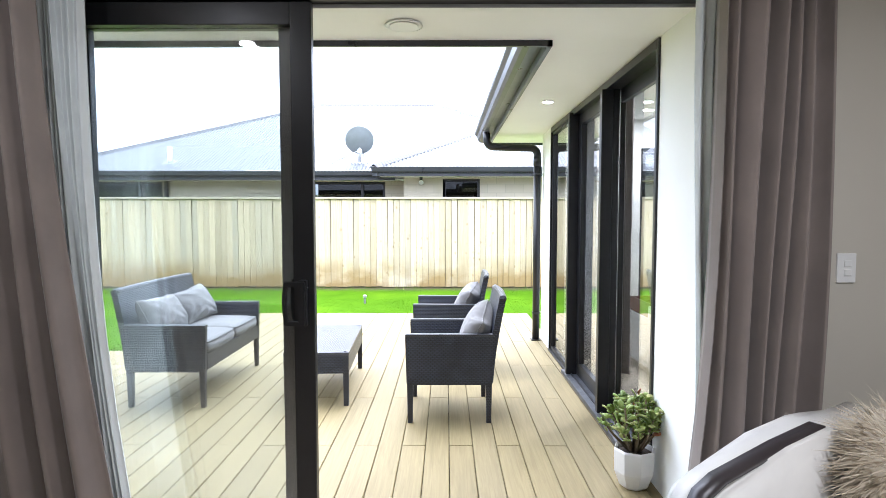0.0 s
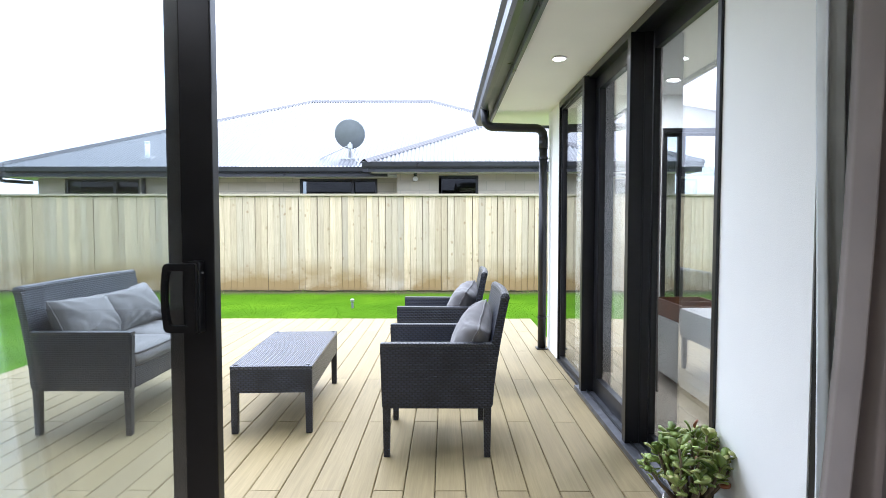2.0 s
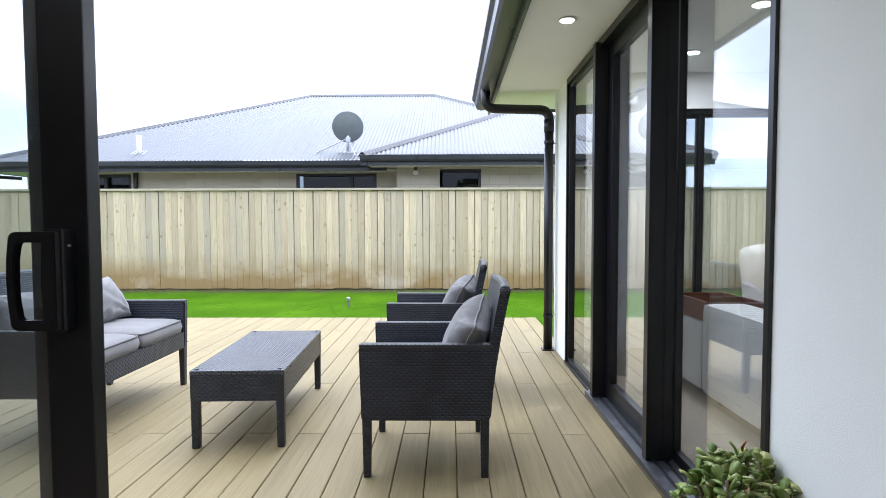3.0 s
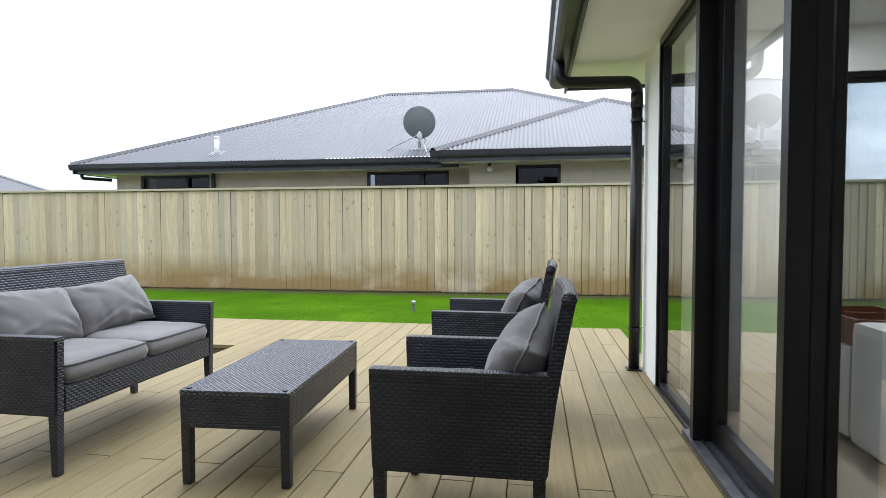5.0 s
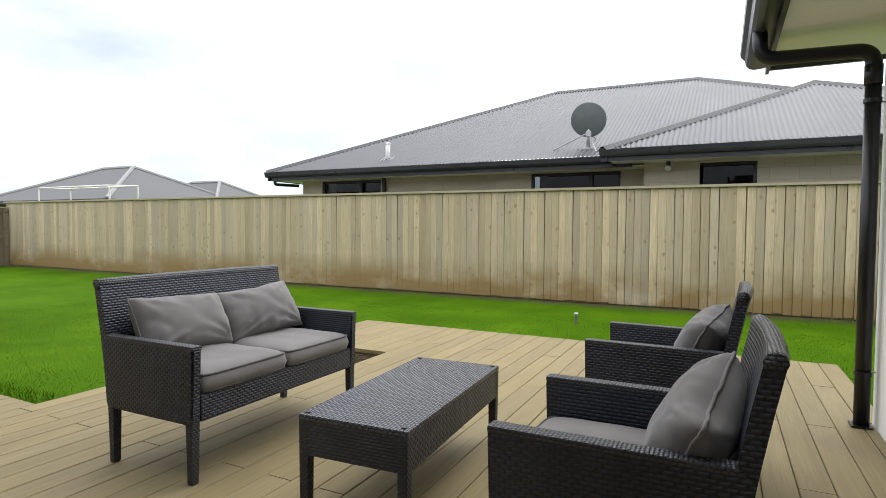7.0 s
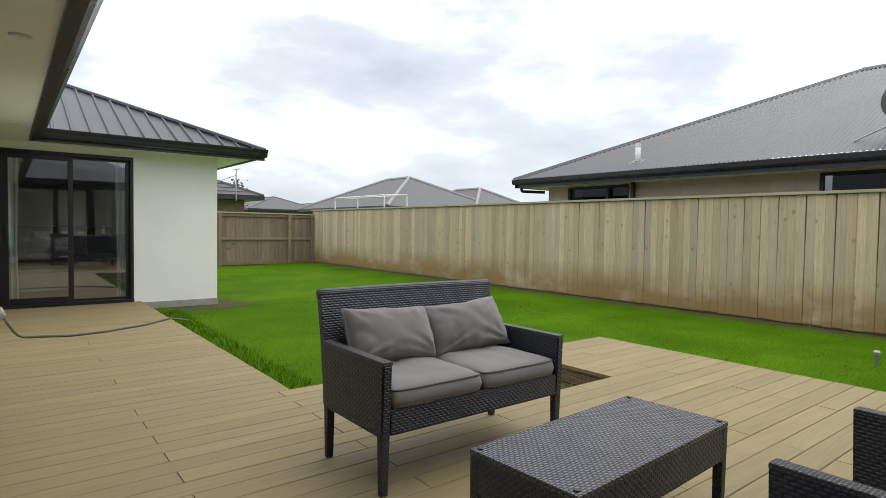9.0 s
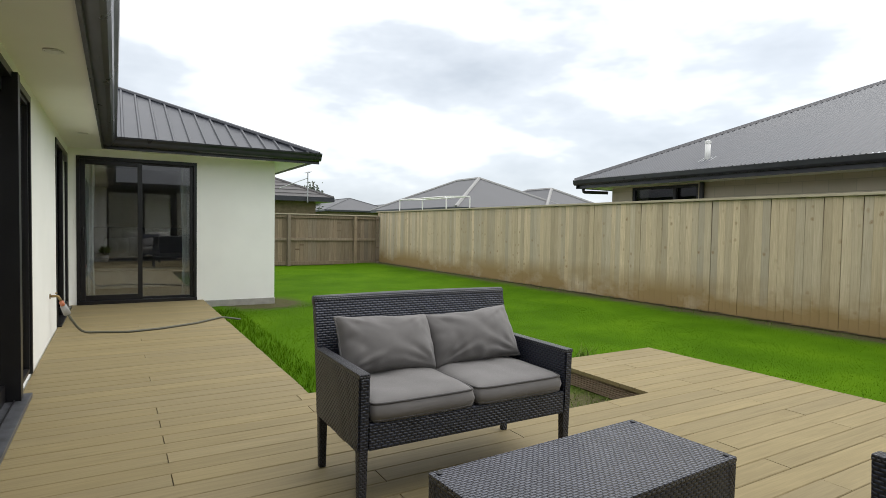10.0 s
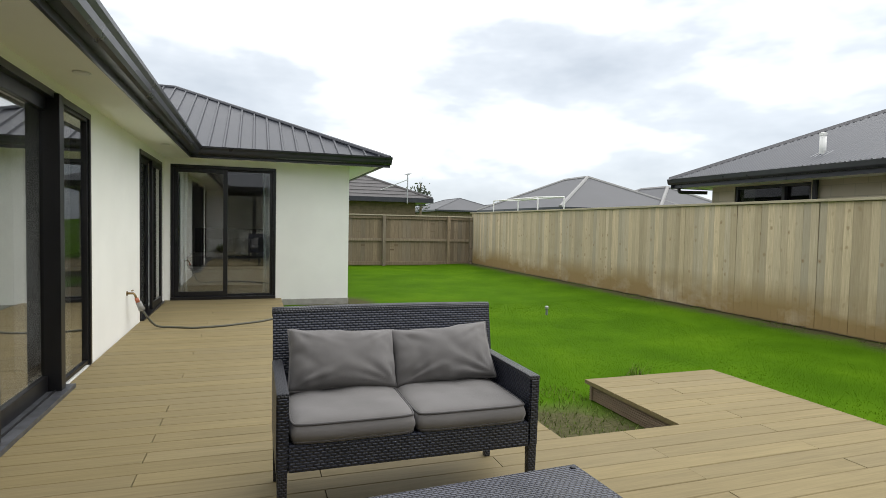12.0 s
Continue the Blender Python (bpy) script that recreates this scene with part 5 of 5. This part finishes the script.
# ---- tap and hose ----
tap = thing("garden_tap", "brass wall tap with an orange hose fitting", "tap", at=(-6.15, WALL_S, 0.42))
part("body", tube(bmesh.new(), bend([(0, 0, 0.03), (0, 0.075, 0.03), (0.0, 0.10, -0.03)], 0.02), 0.013, 10), M_BRASS, tap, "", True)
part("flange", tube(bmesh.new(), [(0, 0.0, 0.03), (0, 0.008, 0.03)], 0.028, 14), M_BRASS, tap)
part("lever", box(bmesh.new(), -0.035, 0.035, 0.05, 0.065, 0.055, 0.068, 0.003), M_BRASS, tap)
part("connector", tube(bmesh.new(), [(0.0, 0.098, -0.025), (0.0, 0.115, -0.075)], 0.022, 12), M_ORANGE, tap, "orange plastic hose connector", True)
part("timer", tube(bmesh.new(), [(-0.01, 0.115, -0.07), (-0.04, 0.15, -0.17)], [0.03, 0.036], 14), M_GREYPL, tap, "grey plastic tap fitting", True)
hose = [(-6.195, 2.655, 0.245), (-6.24, 2.70, 0.15), (-6.30, 2.75, 0.06), (-6.36, 2.80, 0.016), (-6.33, 2.95, 0.013), (-6.22, 3.2, 0.013), (-6.30, 3.55, 0.013), (-6.52, 3.95, 0.013), (-6.85, 4.28, 0.013), (-6.95, 4.36, -0.01), (-7.05, 4.55, -0.06), (-7.3, 4.6, -0.10)]
tagged(part("garden_hose", tube(bmesh.new(), bend(hose, 0.05, 3), 0.0125, 10), M_HOSE, None, "", True), "thin green-grey garden hose trailing over the deck", "hose")

# ---- lawn sprinklers ----
for x, y in ((-0.94, 9.60), (-7.1, 8.45)):
    sp = thing("sprinkler", "short grey pop-up sprinkler in the lawn", "sprinkler", "lawn sprinklers", at=(x, y, ground_z(x, y)))
    part("riser", tube(bmesh.new(), [(0, 0, -0.05), (0, 0, 0.10)], 0.018, 12), M_DISH, sp)
    part("nozzle", lathe(bmesh.new(), [(0.028, 0.10), (0.033, 0.115), (0.033, 0.135), (0.02, 0.15)], 12), M_GALV, sp)


# ---- indoors: curtains, sofas, switch ----
def curtain(name, along, a0, a1, p, z0, z1, material, label, folds, depth, seed, group="", flare=0.0):
    rnd = random.Random(seed)
    n = folds * 16
    bm = bmesh.new()
    ph = [rnd.uniform(-0.5, 0.5) for _ in range(folds + 2)]
    rows = 8
    grid = {}
    for j in range(rows + 1):
        h = j / rows
        for i in range(n + 1):
            u = i / n
            k = u * folds
            wob = ph[int(k)] * (1 - (k % 1)) + ph[int(k) + 1] * (k % 1)
            k += 0.33 * math.sin(k * 1.9 + seed) + 0.10 * h * math.sin(k * 3.1 + 2 * seed)
            ridge = math.sin(k * math.tau + wob)
            ridge = math.copysign(abs(ridge) ** 0.8, ridge) + 0.22 * math.sin(2 * k * math.tau + 3 * wob)
            off = ridge * depth * (0.75 + 0.5 * wob + 0.25 * (1 - h))
            a = a0 + (a1 - a0) * u + flare * (1 - h) ** 2 * (0.3 + u if flare > 0 else 1.1 - 0.7 * u) + 0.012 * math.sin(h * 5 + k)
            for s, t in ((0, -0.003), (1, 0.003)):
                q = p + off + t
                grid[i, j, s] = bm.verts.new((a, q, z0 + (z1 - z0) * h) if along == "x" else (q, a, z0 + (z1 - z0) * h))
    for i in range(n):
        for j in range(rows):
            bm.faces.new((grid[i, j, 0], grid[i + 1, j, 0], grid[i + 1, j + 1, 0], grid[i, j + 1, 0]))
            bm.faces.new((grid[i, j, 1], grid[i, j + 1, 1], grid[i + 1, j + 1, 1], grid[i + 1, j, 1]))
    for j in range(rows):
        for i in (0, n):
            bm.faces.new((grid[i, j, 0], grid[i, j + 1, 0], grid[i, j + 1, 1], grid[i, j, 1]))
    for i in range(n):
        for j in (0, rows):
            bm.faces.new((grid[i, j, 0], grid[i, j, 1], grid[i + 1, j, 1], grid[i + 1, j, 0]))
    return tagged(part(name, bm, material, None, "", True), label, "curtain", group)


curtain("curtain", "x", -1.62, -0.95, 1.92, 0.05, 2.43, M_CURTAIN, "taupe fabric curtain gathered beside the open door", 6, 0.06, 3, "living room curtains", 0.19)
curtain("sheer_curtain", "x", -1.12, -0.87, 2.06, 0.05, 2.43, M_SHEER, "thin pale sheer curtain hanging at the door", 9, 0.012, 4, "", 0.12)
curtain("curtain", "x", 1.445, 1.825, 2.00, 0.05, 2.43, M_CURTAIN, "taupe fabric curtain gathered beside the open door", 6, 0.06, 6, "living room curtains", -0.10)
curtain("sheer_curtain", "x", 1.41, 1.54, 2.13, 0.05, 2.43, M_SHEER, "thin pale sheer curtain hanging at the door", 5, 0.012, 7, "", 0.10)
curtain("curtain", "y", 5.18, 5.38, 1.82, 0.05, 2.43, M_LINING, "pale grey curtain inside the wing", 3, 0.04, 8)
curtain("curtain", "y", 4.68, 4.82, 1.98, 0.05, 2.43, M_CURTAIN, "dark grey curtain inside the wing", 3, 0.035, 9)
curtain("curtain", "x", -4.58, -4.2, 2.12, 0.05, 2.43, M_LINING, "pale curtain inside the long door", 4, 0.035, 10)
curtain("curtain", "y", 2.68, 2.82, WALL_W - 0.24, 0.05, 2.3, M_SHEER, "pale curtain inside the bedroom door", 3, 0.03, 12)
curtain("curtain", "y", 4.02, 4.17, WALL_W - 0.26, 0.05, 2.3, M_SHEER, "pale curtain inside the bedroom door", 3, 0.03, 13)

# white leather sofa indoors
ls = thing("leather_sofa", "white leather sofa with a dark brown band", "sofa", at=(1.09, 1.31, FLOOR_IN), turn=31)
prof = [(0.0, 0.0), (0.0, 0.56), (0.012, 0.615), (0.05, 0.66), (0.12, 0.685), (0.40, 0.715), (0.62, 0.728), (0.70, 0.722), (0.95, 0.725), (0.95, 0.0)]
bm = prism(bmesh.new(), prof, "y", 0.0, 0.14)
bmesh.ops.bevel(bm, geom=[ed for ed in bm.edges if abs(ed.verts[0].co.y - ed.verts[1].co.y) < 1e-6], offset=0.03, segments=4, affect="EDGES")
part("arm", bm, M_LEATHER, ls, "", True)
bm = bmesh.new()
rows = []
for x, z in prof[1:7]:
    rows.append([bm.verts.new((x - 0.005, 0.020, z + 0.005)), bm.verts.new((x - 0.005, 0.066, z + 0.005)), bm.verts.new((x + 0.006, 0.066, z - 0.012)), bm.verts.new((x + 0.006, 0.020, z - 0.012))])
for a, b in zip(rows, rows[1:]):
    for k in range(4):
        bm.faces.new((a[k], a[(k + 1) % 4], b[(k + 1) % 4], b[k]))
part("band", bm, M_STRIPE, ls, "dark brown leather band", True)
part("base", box(bmesh.new(), 0.14, 0.95, -1.4, -0.003, 0.02, 0.42, 0.04), M_LEATHER, ls)
part("backrest", box(bmesh.new(), 0.72, 0.98, -1.4, -0.003, 0.3, 0.76, 0.06), M_LEATHER, ls)

fluffy = thing("fluffy_cushion", "shaggy cream faux-fur cushion on the white sofa", "cushion", at=(1.785, 1.50, 0.70))
part("core", lathe(bmesh.new(), [(0.02, -0.16), (0.12, -0.12), (0.16, 0.0), (0.12, 0.12), (0.02, 0.16)], 16), M_FLUFF, fluffy, "", True)
rng = random.Random(21)
verts, faces = [], []
for k in range(2600):
    d = Vector((rng.gauss(0, 1), rng.gauss(0, 1), rng.gauss(0, 1))).normalized()
    p = d * 0.13
    s = d.orthogonal().normalized() * 0.0016
    drop = Vector((rng.gauss(0, 0.02), rng.gauss(0, 0.02), -0.02 + rng.gauss(0, 0.02)))
    q, r = p + d * 0.06 + drop * 0.4, p + d * rng.uniform(0.08, 0.12) + drop * 1.3
    i = len(verts)
    verts += [p - s, p + s, q - s, q + s, r]
    faces += [(i, i + 1, i + 3, i + 2), (i + 2, i + 3, i + 4)]
me = bpy.data.meshes.new("fur")
me.from_pydata(verts, [], faces)
me.materials.append(M_FLUFF)
ob = new("fur", me)
ob.parent = fluffy

sw = thing("light_switch", "white two-gang light switch on the beige wall", "light switch", at=(2.045, INNER_S - 0.014, 1.19))
part("plate", box(bmesh.new(), -0.037, 0.037, -0.009, 0.0, -0.058, 0.058, 0.003), M_WHITE, sw)
for z in (0.018, -0.018):
    part("rocker", box(bmesh.new(), -0.011, 0.017, -0.014, -0.008, z - 0.012, z + 0.012, 0.002), M_WHITE, sw)

# white sofa with a wooden tray in the wing
ws = thing("white_sofa", "white leather sofa seen through the wing's glass", "sofa", at=(0, 0, FLOOR_IN))
part("arm", box(bmesh.new(), 2.18, 2.46, 3.2, 4.76, 0.04, 0.61, 0.05), M_LEATHER, ws, "", False)
part("chaise", box(bmesh.new(), 2.20, 2.75, 4.80, 5.36, 0.04, 0.48, 0.03), M_LEATHER, ws)
part("seat", box(bmesh.new(), 2.47, 3.3, 3.2, 4.78, 0.04, 0.42, 0.04), M_LEATHER, ws)
for y0, y1 in ((3.3, 4.0), (4.02, 4.72)):
    q = part("back_cushion", box(bmesh.new(), -0.12, 0.12, y0, y1, 0.0, 0.52, 0.09), M_LEATHER, ws, "", True)
    q.matrix_basis = pose(2.60, 0, 0.37, 0, 16, 0)
q = part("back_cushion", box(bmesh.new(), -0.36, 0.36, -0.12, 0.12, 0.0, 0.50, 0.09), M_LEATHER, ws, "", True)
q.matrix_basis = pose(3.1, 5.25, 0.46, -12, 0, 0)
for x, y in ((2.24, 3.3), (2.24, 4.6), (2.26, 4.9), (2.26, 5.24)):
    part("foot", box(bmesh.new(), x, x + 0.06, y, y + 0.06, 0.0, 0.04), M_TRAYWOOD, ws)
tray = thing("wooden_tray", "red-brown wooden box on the white sofa", "tray", at=(2.40, 5.04, FLOOR_IN + 0.48))
part("floor_panel", box(bmesh.new(), -0.17, 0.17, -0.25, 0.25, 0.0, 0.015), M_TRAYWOOD, tray)
for x0, x1, y0, y1 in ((-0.185, -0.17, -0.265, 0.265), (0.17, 0.185, -0.265, 0.265), (-0.17, 0.17, -0.265, -0.25), (-0.17, 0.17, 0.25, 0.265), (-0.17, 0.17, -0.005, 0.005)):
    part("side", box(bmesh.new(), x0, x1, y0, y1, 0.0, 0.13, 0.003), M_TRAYWOOD, tray)

# bedroom
bed = thing("bed", "bed with grey covers behind the bedroom glass", "bed", at=(-11.25, 3.5, FLOOR_IN))
part("base", box(bmesh.new(), -1.0, 0.95, -0.8, 0.8, 0.05, 0.35, 0.02), M_BEDW, bed)
part("mattress", box(bmesh.new(), -1.0, 0.95, -0.8, 0.8, 0.352, 0.56, 0.06), M_BEDW, bed)
part("cover", box(bmesh.new(), -0.5, 0.98, -0.83, 0.83, 0.40, 0.60, 0.06), M_BED, bed)
part("headboard", box(bmesh.new(), -1.1, -1.01, -0.85, 0.85, 0.0, 1.1, 0.03), M_BED, bed)
pillow("white striped pillow on the bed", (-10.6, 3.55, FLOOR_IN + 0.6), -35, 0, 90, 0.5, 0.4, 0.16, 31, "bed pillows")
pillow("white striped pillow on the bed", (-11.75, 3.2, FLOOR_IN + 0.56), -35, 0, 90, 0.6, 0.4, 0.16, 32, "bed pillows")

# ---- lawn grass ----
def on_deck(x, y, m=0.0):
    if y < STRIP_N - m and WALL_W < x < DECK_E + m and y > 2:
        return True
    if DECK_W + m < x < DECK_E - m + 0.02 and y < DECK_N - m:
        return not (x < NOTCH[0] and NOTCH[1] < y < NOTCH[2])
    return False


def grass_field(name, n, x0, x1, y0, y1, lo, hi, width, material, label, keep, seed):
    r = np.random.RandomState(seed)
    pts = np.stack([r.uniform(x0, x1, n), r.uniform(y0, y1, n)], 1)
    verts, faces = [], []
    for x, y in pts:
        if not keep(x, y):
            continue
        a, h, ln = r.uniform(0, 6.28), r.uniform(lo, hi), r.uniform(0.2, 0.9)
        dx, dy, z = math.cos(a) * width, math.sin(a) * width, ground_z(x, y) - 0.004
        b = r.uniform(0, 6.28)
        i = len(verts)
        verts += [(x - dx, y - dy, z), (x + dx, y + dy, z), (x + math.cos(b) * h * ln, y + math.sin(b) * h * ln, z + h)]
        faces.append((i, i + 1, i + 2))
    me = bpy.data.meshes.new(name)
    me.from_pydata(verts, [], faces)
    me.materials.append(material)
    tagged(new(name, me), label, "grass", "", "stuff")


def lawn_keep(x, y):
    if on_deck(x, y):
        return False
    if x < WALL_W - 0.0 and y < WEST_N + 0.1:
        return False
    if DECK_W < x < NOTCH[0] and NOTCH[1] < y < NOTCH[2]:
        return False
    if x > DECK_E - 0.1 and y < WING_N + 0.05:
        return False
    bare = 0.5 + 0.5 * noise.noise((x * 1.3, y * 1.3, 4.0))
    if y > 11.25 - 0.55 * bare:
        return False
    if abs(x + 9.0) < 0.6 and y < WEST_N + 0.5 * bare:
        return False
    return True


grass_field("grass", 90000, -17.6, 6.0, 4.2, 11.2, 0.008, 0.018, 0.004, M_BLADE, "short mown green grass blades", lawn_keep, 3)
grass_field("grass", 85000, -8.5, 3.0, 4.2, 10.0, 0.010, 0.022, 0.0035, M_BLADE, "short mown green grass blades", lawn_keep, 4)
grass_field("grass", 3200, -8.6, -2.6, 4.3, 4.75, 0.03, 0.085, 0.004, M_BLADE, "longer grass along the deck edge", lawn_keep, 9)
grass_field("weeds", 1100, DECK_W - 0.4, NOTCH[0], NOTCH[1], NOTCH[2], 0.015, 0.055, 0.005, M_WEED, "sparse yellow-green weeds on bare soil", lambda x, y: DECK_W - 0.4 < x < NOTCH[0], 5)
grass_field("weeds", 420, -9.0, 3.0, 11.0, 11.28, 0.03, 0.09, 0.005, M_WEED, "dry weeds along the fence foot", lambda x, y: noise.noise((x * 1.7, 0, 9.0)) > 0.0, 6)
grass_field("weeds", 60, -3.55, -3.35, 7.3, 7.5, 0.08, 0.20, 0.006, M_WEED, "tall weed in the lawn", lambda x, y: True, 7)

# ---- west fence: rails and posts towards the lawn ----
FWX = -17.75
wf = thing("fence_west", "weathered brown paling fence with posts and rails", "fence", "", "structure")
pal_me = mesh_of("paling", box(bmesh.new(), -0.009, 0.009, -0.07, 0.07, 0.0, 1.70), M_FENCE_OLD)
yv = 3.0
while yv < 11.25:
    ob = new("paling", pal_me)
    ob.parent = wf
    ob.matrix_basis = pose(FWX - 0.05, yv, -0.12, 0, 0, random.uniform(-1, 1))
    yv += 0.145
for z, hgt in ((-0.10, 0.12), (0.72, 0.09), (1.48, 0.09)):
    ob = part("rail", box(bmesh.new(), FWX - 0.04, FWX + 0.01, 3.0, 11.3, z, z + hgt, 0.006), M_FENCE_OLD, wf)
part("cap", box(bmesh.new(), FWX - 0.11, FWX + 0.05, 3.0, 11.36, 1.585, 1.62, 0.005), M_CAP, wf)
for yv in (3.42, 5.74, 8.06, 10.38, 11.22):
    part("post", box(bmesh.new(), FWX + 0.0, FWX + 0.10, yv - 0.05, yv + 0.05, -0.14, 1.575, 0.006), M_FENCE_OLD, wf)

# ---- north fence ----
nf = thing("fence_north", "pale timber paling fence with a flat cap", "fence", "", "structure")
part("cap", box(bmesh.new(), -17.85, 9.2, FENCE_Y - 0.06, FENCE_Y + 0.09, FENCE_TOP - 0.038, FENCE_TOP, 0.004), M_CAP, nf)
part("rail", box(bmesh.new(), -17.8, 9.2, FENCE_Y + 0.03, FENCE_Y + 0.08, 0.25, 0.34), M_FENCE, nf)
part("rail", box(bmesh.new(), -17.8, 9.2, FENCE_Y + 0.03, FENCE_Y + 0.08, 1.45, 1.54), M_FENCE, nf)
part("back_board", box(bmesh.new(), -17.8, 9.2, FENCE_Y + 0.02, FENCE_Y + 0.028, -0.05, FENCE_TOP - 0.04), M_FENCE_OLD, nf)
bm = bmesh.new()
box(bm, -0.0567, 0.0567, -0.009, 0.009, 0.03, 1.79, 0.0)
bmesh.ops.bevel(bm, geom=[ed for ed in bm.edges if abs(ed.verts[0].co.z - ed.verts[1].co.z) > 1], offset=0.004, segments=1, affect="EDGES")
pal_me = mesh_of("paling", bm, M_FENCE)
rng = random.Random(17)
xv = -17.75
while xv < 9.1:
    ob = new("paling", pal_me)
    ob.parent = nf
    ob.matrix_basis = pose(xv, FENCE_Y - 0.006 + rng.uniform(-0.005, 0.005), FENCE_TOP - 0.04 - 1.79 + rng.uniform(-0.012, 0.004), 0, rng.uniform(-0.3, 0.3), 6.0 + rng.uniform(-3.0, 3.0))
    xv += 0.1165 + rng.uniform(-0.004, 0.004)

# ---- deck ----
deck = thing("deck", "pale treated-timber deck of long narrow boards", "deck", "", "structure")
board_cache = {}


def board_mesh(length):
    key = round(length, 2)
    if key not in board_cache:
        w, h, c = 0.070, 0.032, 0.004
        prof_b = [(-w, -h), (w, -h), (w, -c), (w - c, 0.0), (-w + c, 0.0), (-w, -c)]
        board_cache[key] = mesh_of("board", prism(bmesh.new(), prof_b, "y", 0.0, key), M_DECK)
    return board_cache[key]


rng = random.Random(8)
PITCH_B = 0.1435
x_first = 0.1223
k0, k1 = int((WALL_W - x_first) / PITCH_B) - 1, int((DECK_E - x_first) / PITCH_B) + 1
JOINTS = (3.325, 4.225, 5.18, 6.16, 7.155)
for k in range(k0, k1 + 1):
    x = x_first + k * PITCH_B
    if x + 0.07 < WALL_W + 0.02 or x - 0.07 > DECK_E:
        continue
    spans = []
    if x > NOTCH[0] - 0.02:
        spans.append((WALL_S + 0.01, DECK_N))
    elif x > DECK_W:
        spans += [(WALL_S + 0.01, NOTCH[1]), (NOTCH[2], DECK_N)]
    else:
        spans.append((WALL_S + 0.01, STRIP_N))
    for a, b in spans:
        if x > WALL_E - 0.07 and a < WING_N:
            a = WING_N + 0.01
        cuts = [a]
        for j, yj in enumerate(JOINTS):
            if a + 0.15 < yj < b - 0.15 and (k + j) % 2 == 1 and (x > DECK_W or k % 6 == 1):
                cuts.append(yj)
        cuts.append(b)
        for c0, c1 in zip(cuts, cuts[1:]):
            ob = new("board", board_mesh(c1 - c0 - 0.003))
            ob.parent = deck
            ob.matrix_basis = pose(x, c0, rng.uniform(-0.0015, 0.001), 0, rng.uniform(-0.25, 0.25), 0)
k_last = math.floor((WALL_E - 0.07 - x_first) / PITCH_B)
rip0, rip1 = x_first + k_last * PITCH_B + 0.0735, WALL_E - 0.004
if rip1 - rip0 > 0.012:
    part("board", box(bmesh.new(), rip0, rip1, WALL_S + 0.01, WING_N - 0.004, -0.032, -0.001, 0.003), M_DECK, deck)
bm = bmesh.new()
for yj in [2.65 + 0.45 * i for i in range(13)]:
    if yj < STRIP_N:
        box(bm, WALL_W + 0.02, WALL_E - 0.02, yj, yj + 0.045, -0.13, -0.036)
    elif yj < NOTCH[1]:
        box(bm, DECK_W + 0.03, WALL_E - 0.02, yj, yj + 0.045, -0.13, -0.036)
    elif yj < NOTCH[2]:
        box(bm, NOTCH[0] + 0.03, WALL_E - 0.02, yj, yj + 0.045, -0.13, -0.036)
    elif yj < DECK_N - 0.05:
        box(bm, DECK_W + 0.03, DECK_E - 0.05, yj, yj + 0.045, -0.13, -0.036)
# Flat dark sheets added below the joists close off the board gaps.
box(bm, DECK_W + 0.05, WALL_E - 0.03, WALL_S + 0.05, NOTCH[1] - 0.05, -0.158, -0.14)
box(bm, NOTCH[0] + 0.05, DECK_E - 0.05, WALL_S + 0.05, DECK_N - 0.05, -0.158, -0.14)
part("joists", bm, M_JOIST_BACKING, deck, "dark joists and added sheets under the boards")


def grooved_edge(along, a0, a1, face, sgn):
    """A reeded board set on edge under the deck boards; the grooves run lengthwise."""
    prof_g = [(face, -0.034)]
    z = -0.036
    while z > -0.15:
        prof_g += [(face + sgn * 0.009, z), (face + sgn * 0.009, z - 0.009), (face, z - 0.011), (face, z - 0.016)]
        z -= 0.018
    prof_g += [(face - sgn * 0.02, -0.155), (face - sgn * 0.02, -0.034)]
    part("edge_board", prism(bmesh.new(), prof_g, along, a0, a1), M_FASCIA, deck, "reeded brown edge board")


grooved_edge("x", DECK_W, NOTCH[0], NOTCH[2] + 0.022, -1)
grooved_edge("x", DECK_W, NOTCH[0], NOTCH[1] - 0.022, 1)
grooved_edge("y", NOTCH[1], NOTCH[2], NOTCH[0] + 0.022, -1)
grooved_edge("y", STRIP_N, NOTCH[1], DECK_W + 0.022, -1)
grooved_edge("y", NOTCH[2], DECK_N, DECK_W + 0.022, -1)
grooved_edge("x", DECK_W, DECK_E, DECK_N - 0.022, 1)
grooved_edge("x", WALL_W, DECK_W, STRIP_N - 0.022, 1)
grooved_edge("y", WING_N, DECK_N, DECK_E - 0.022, 1)
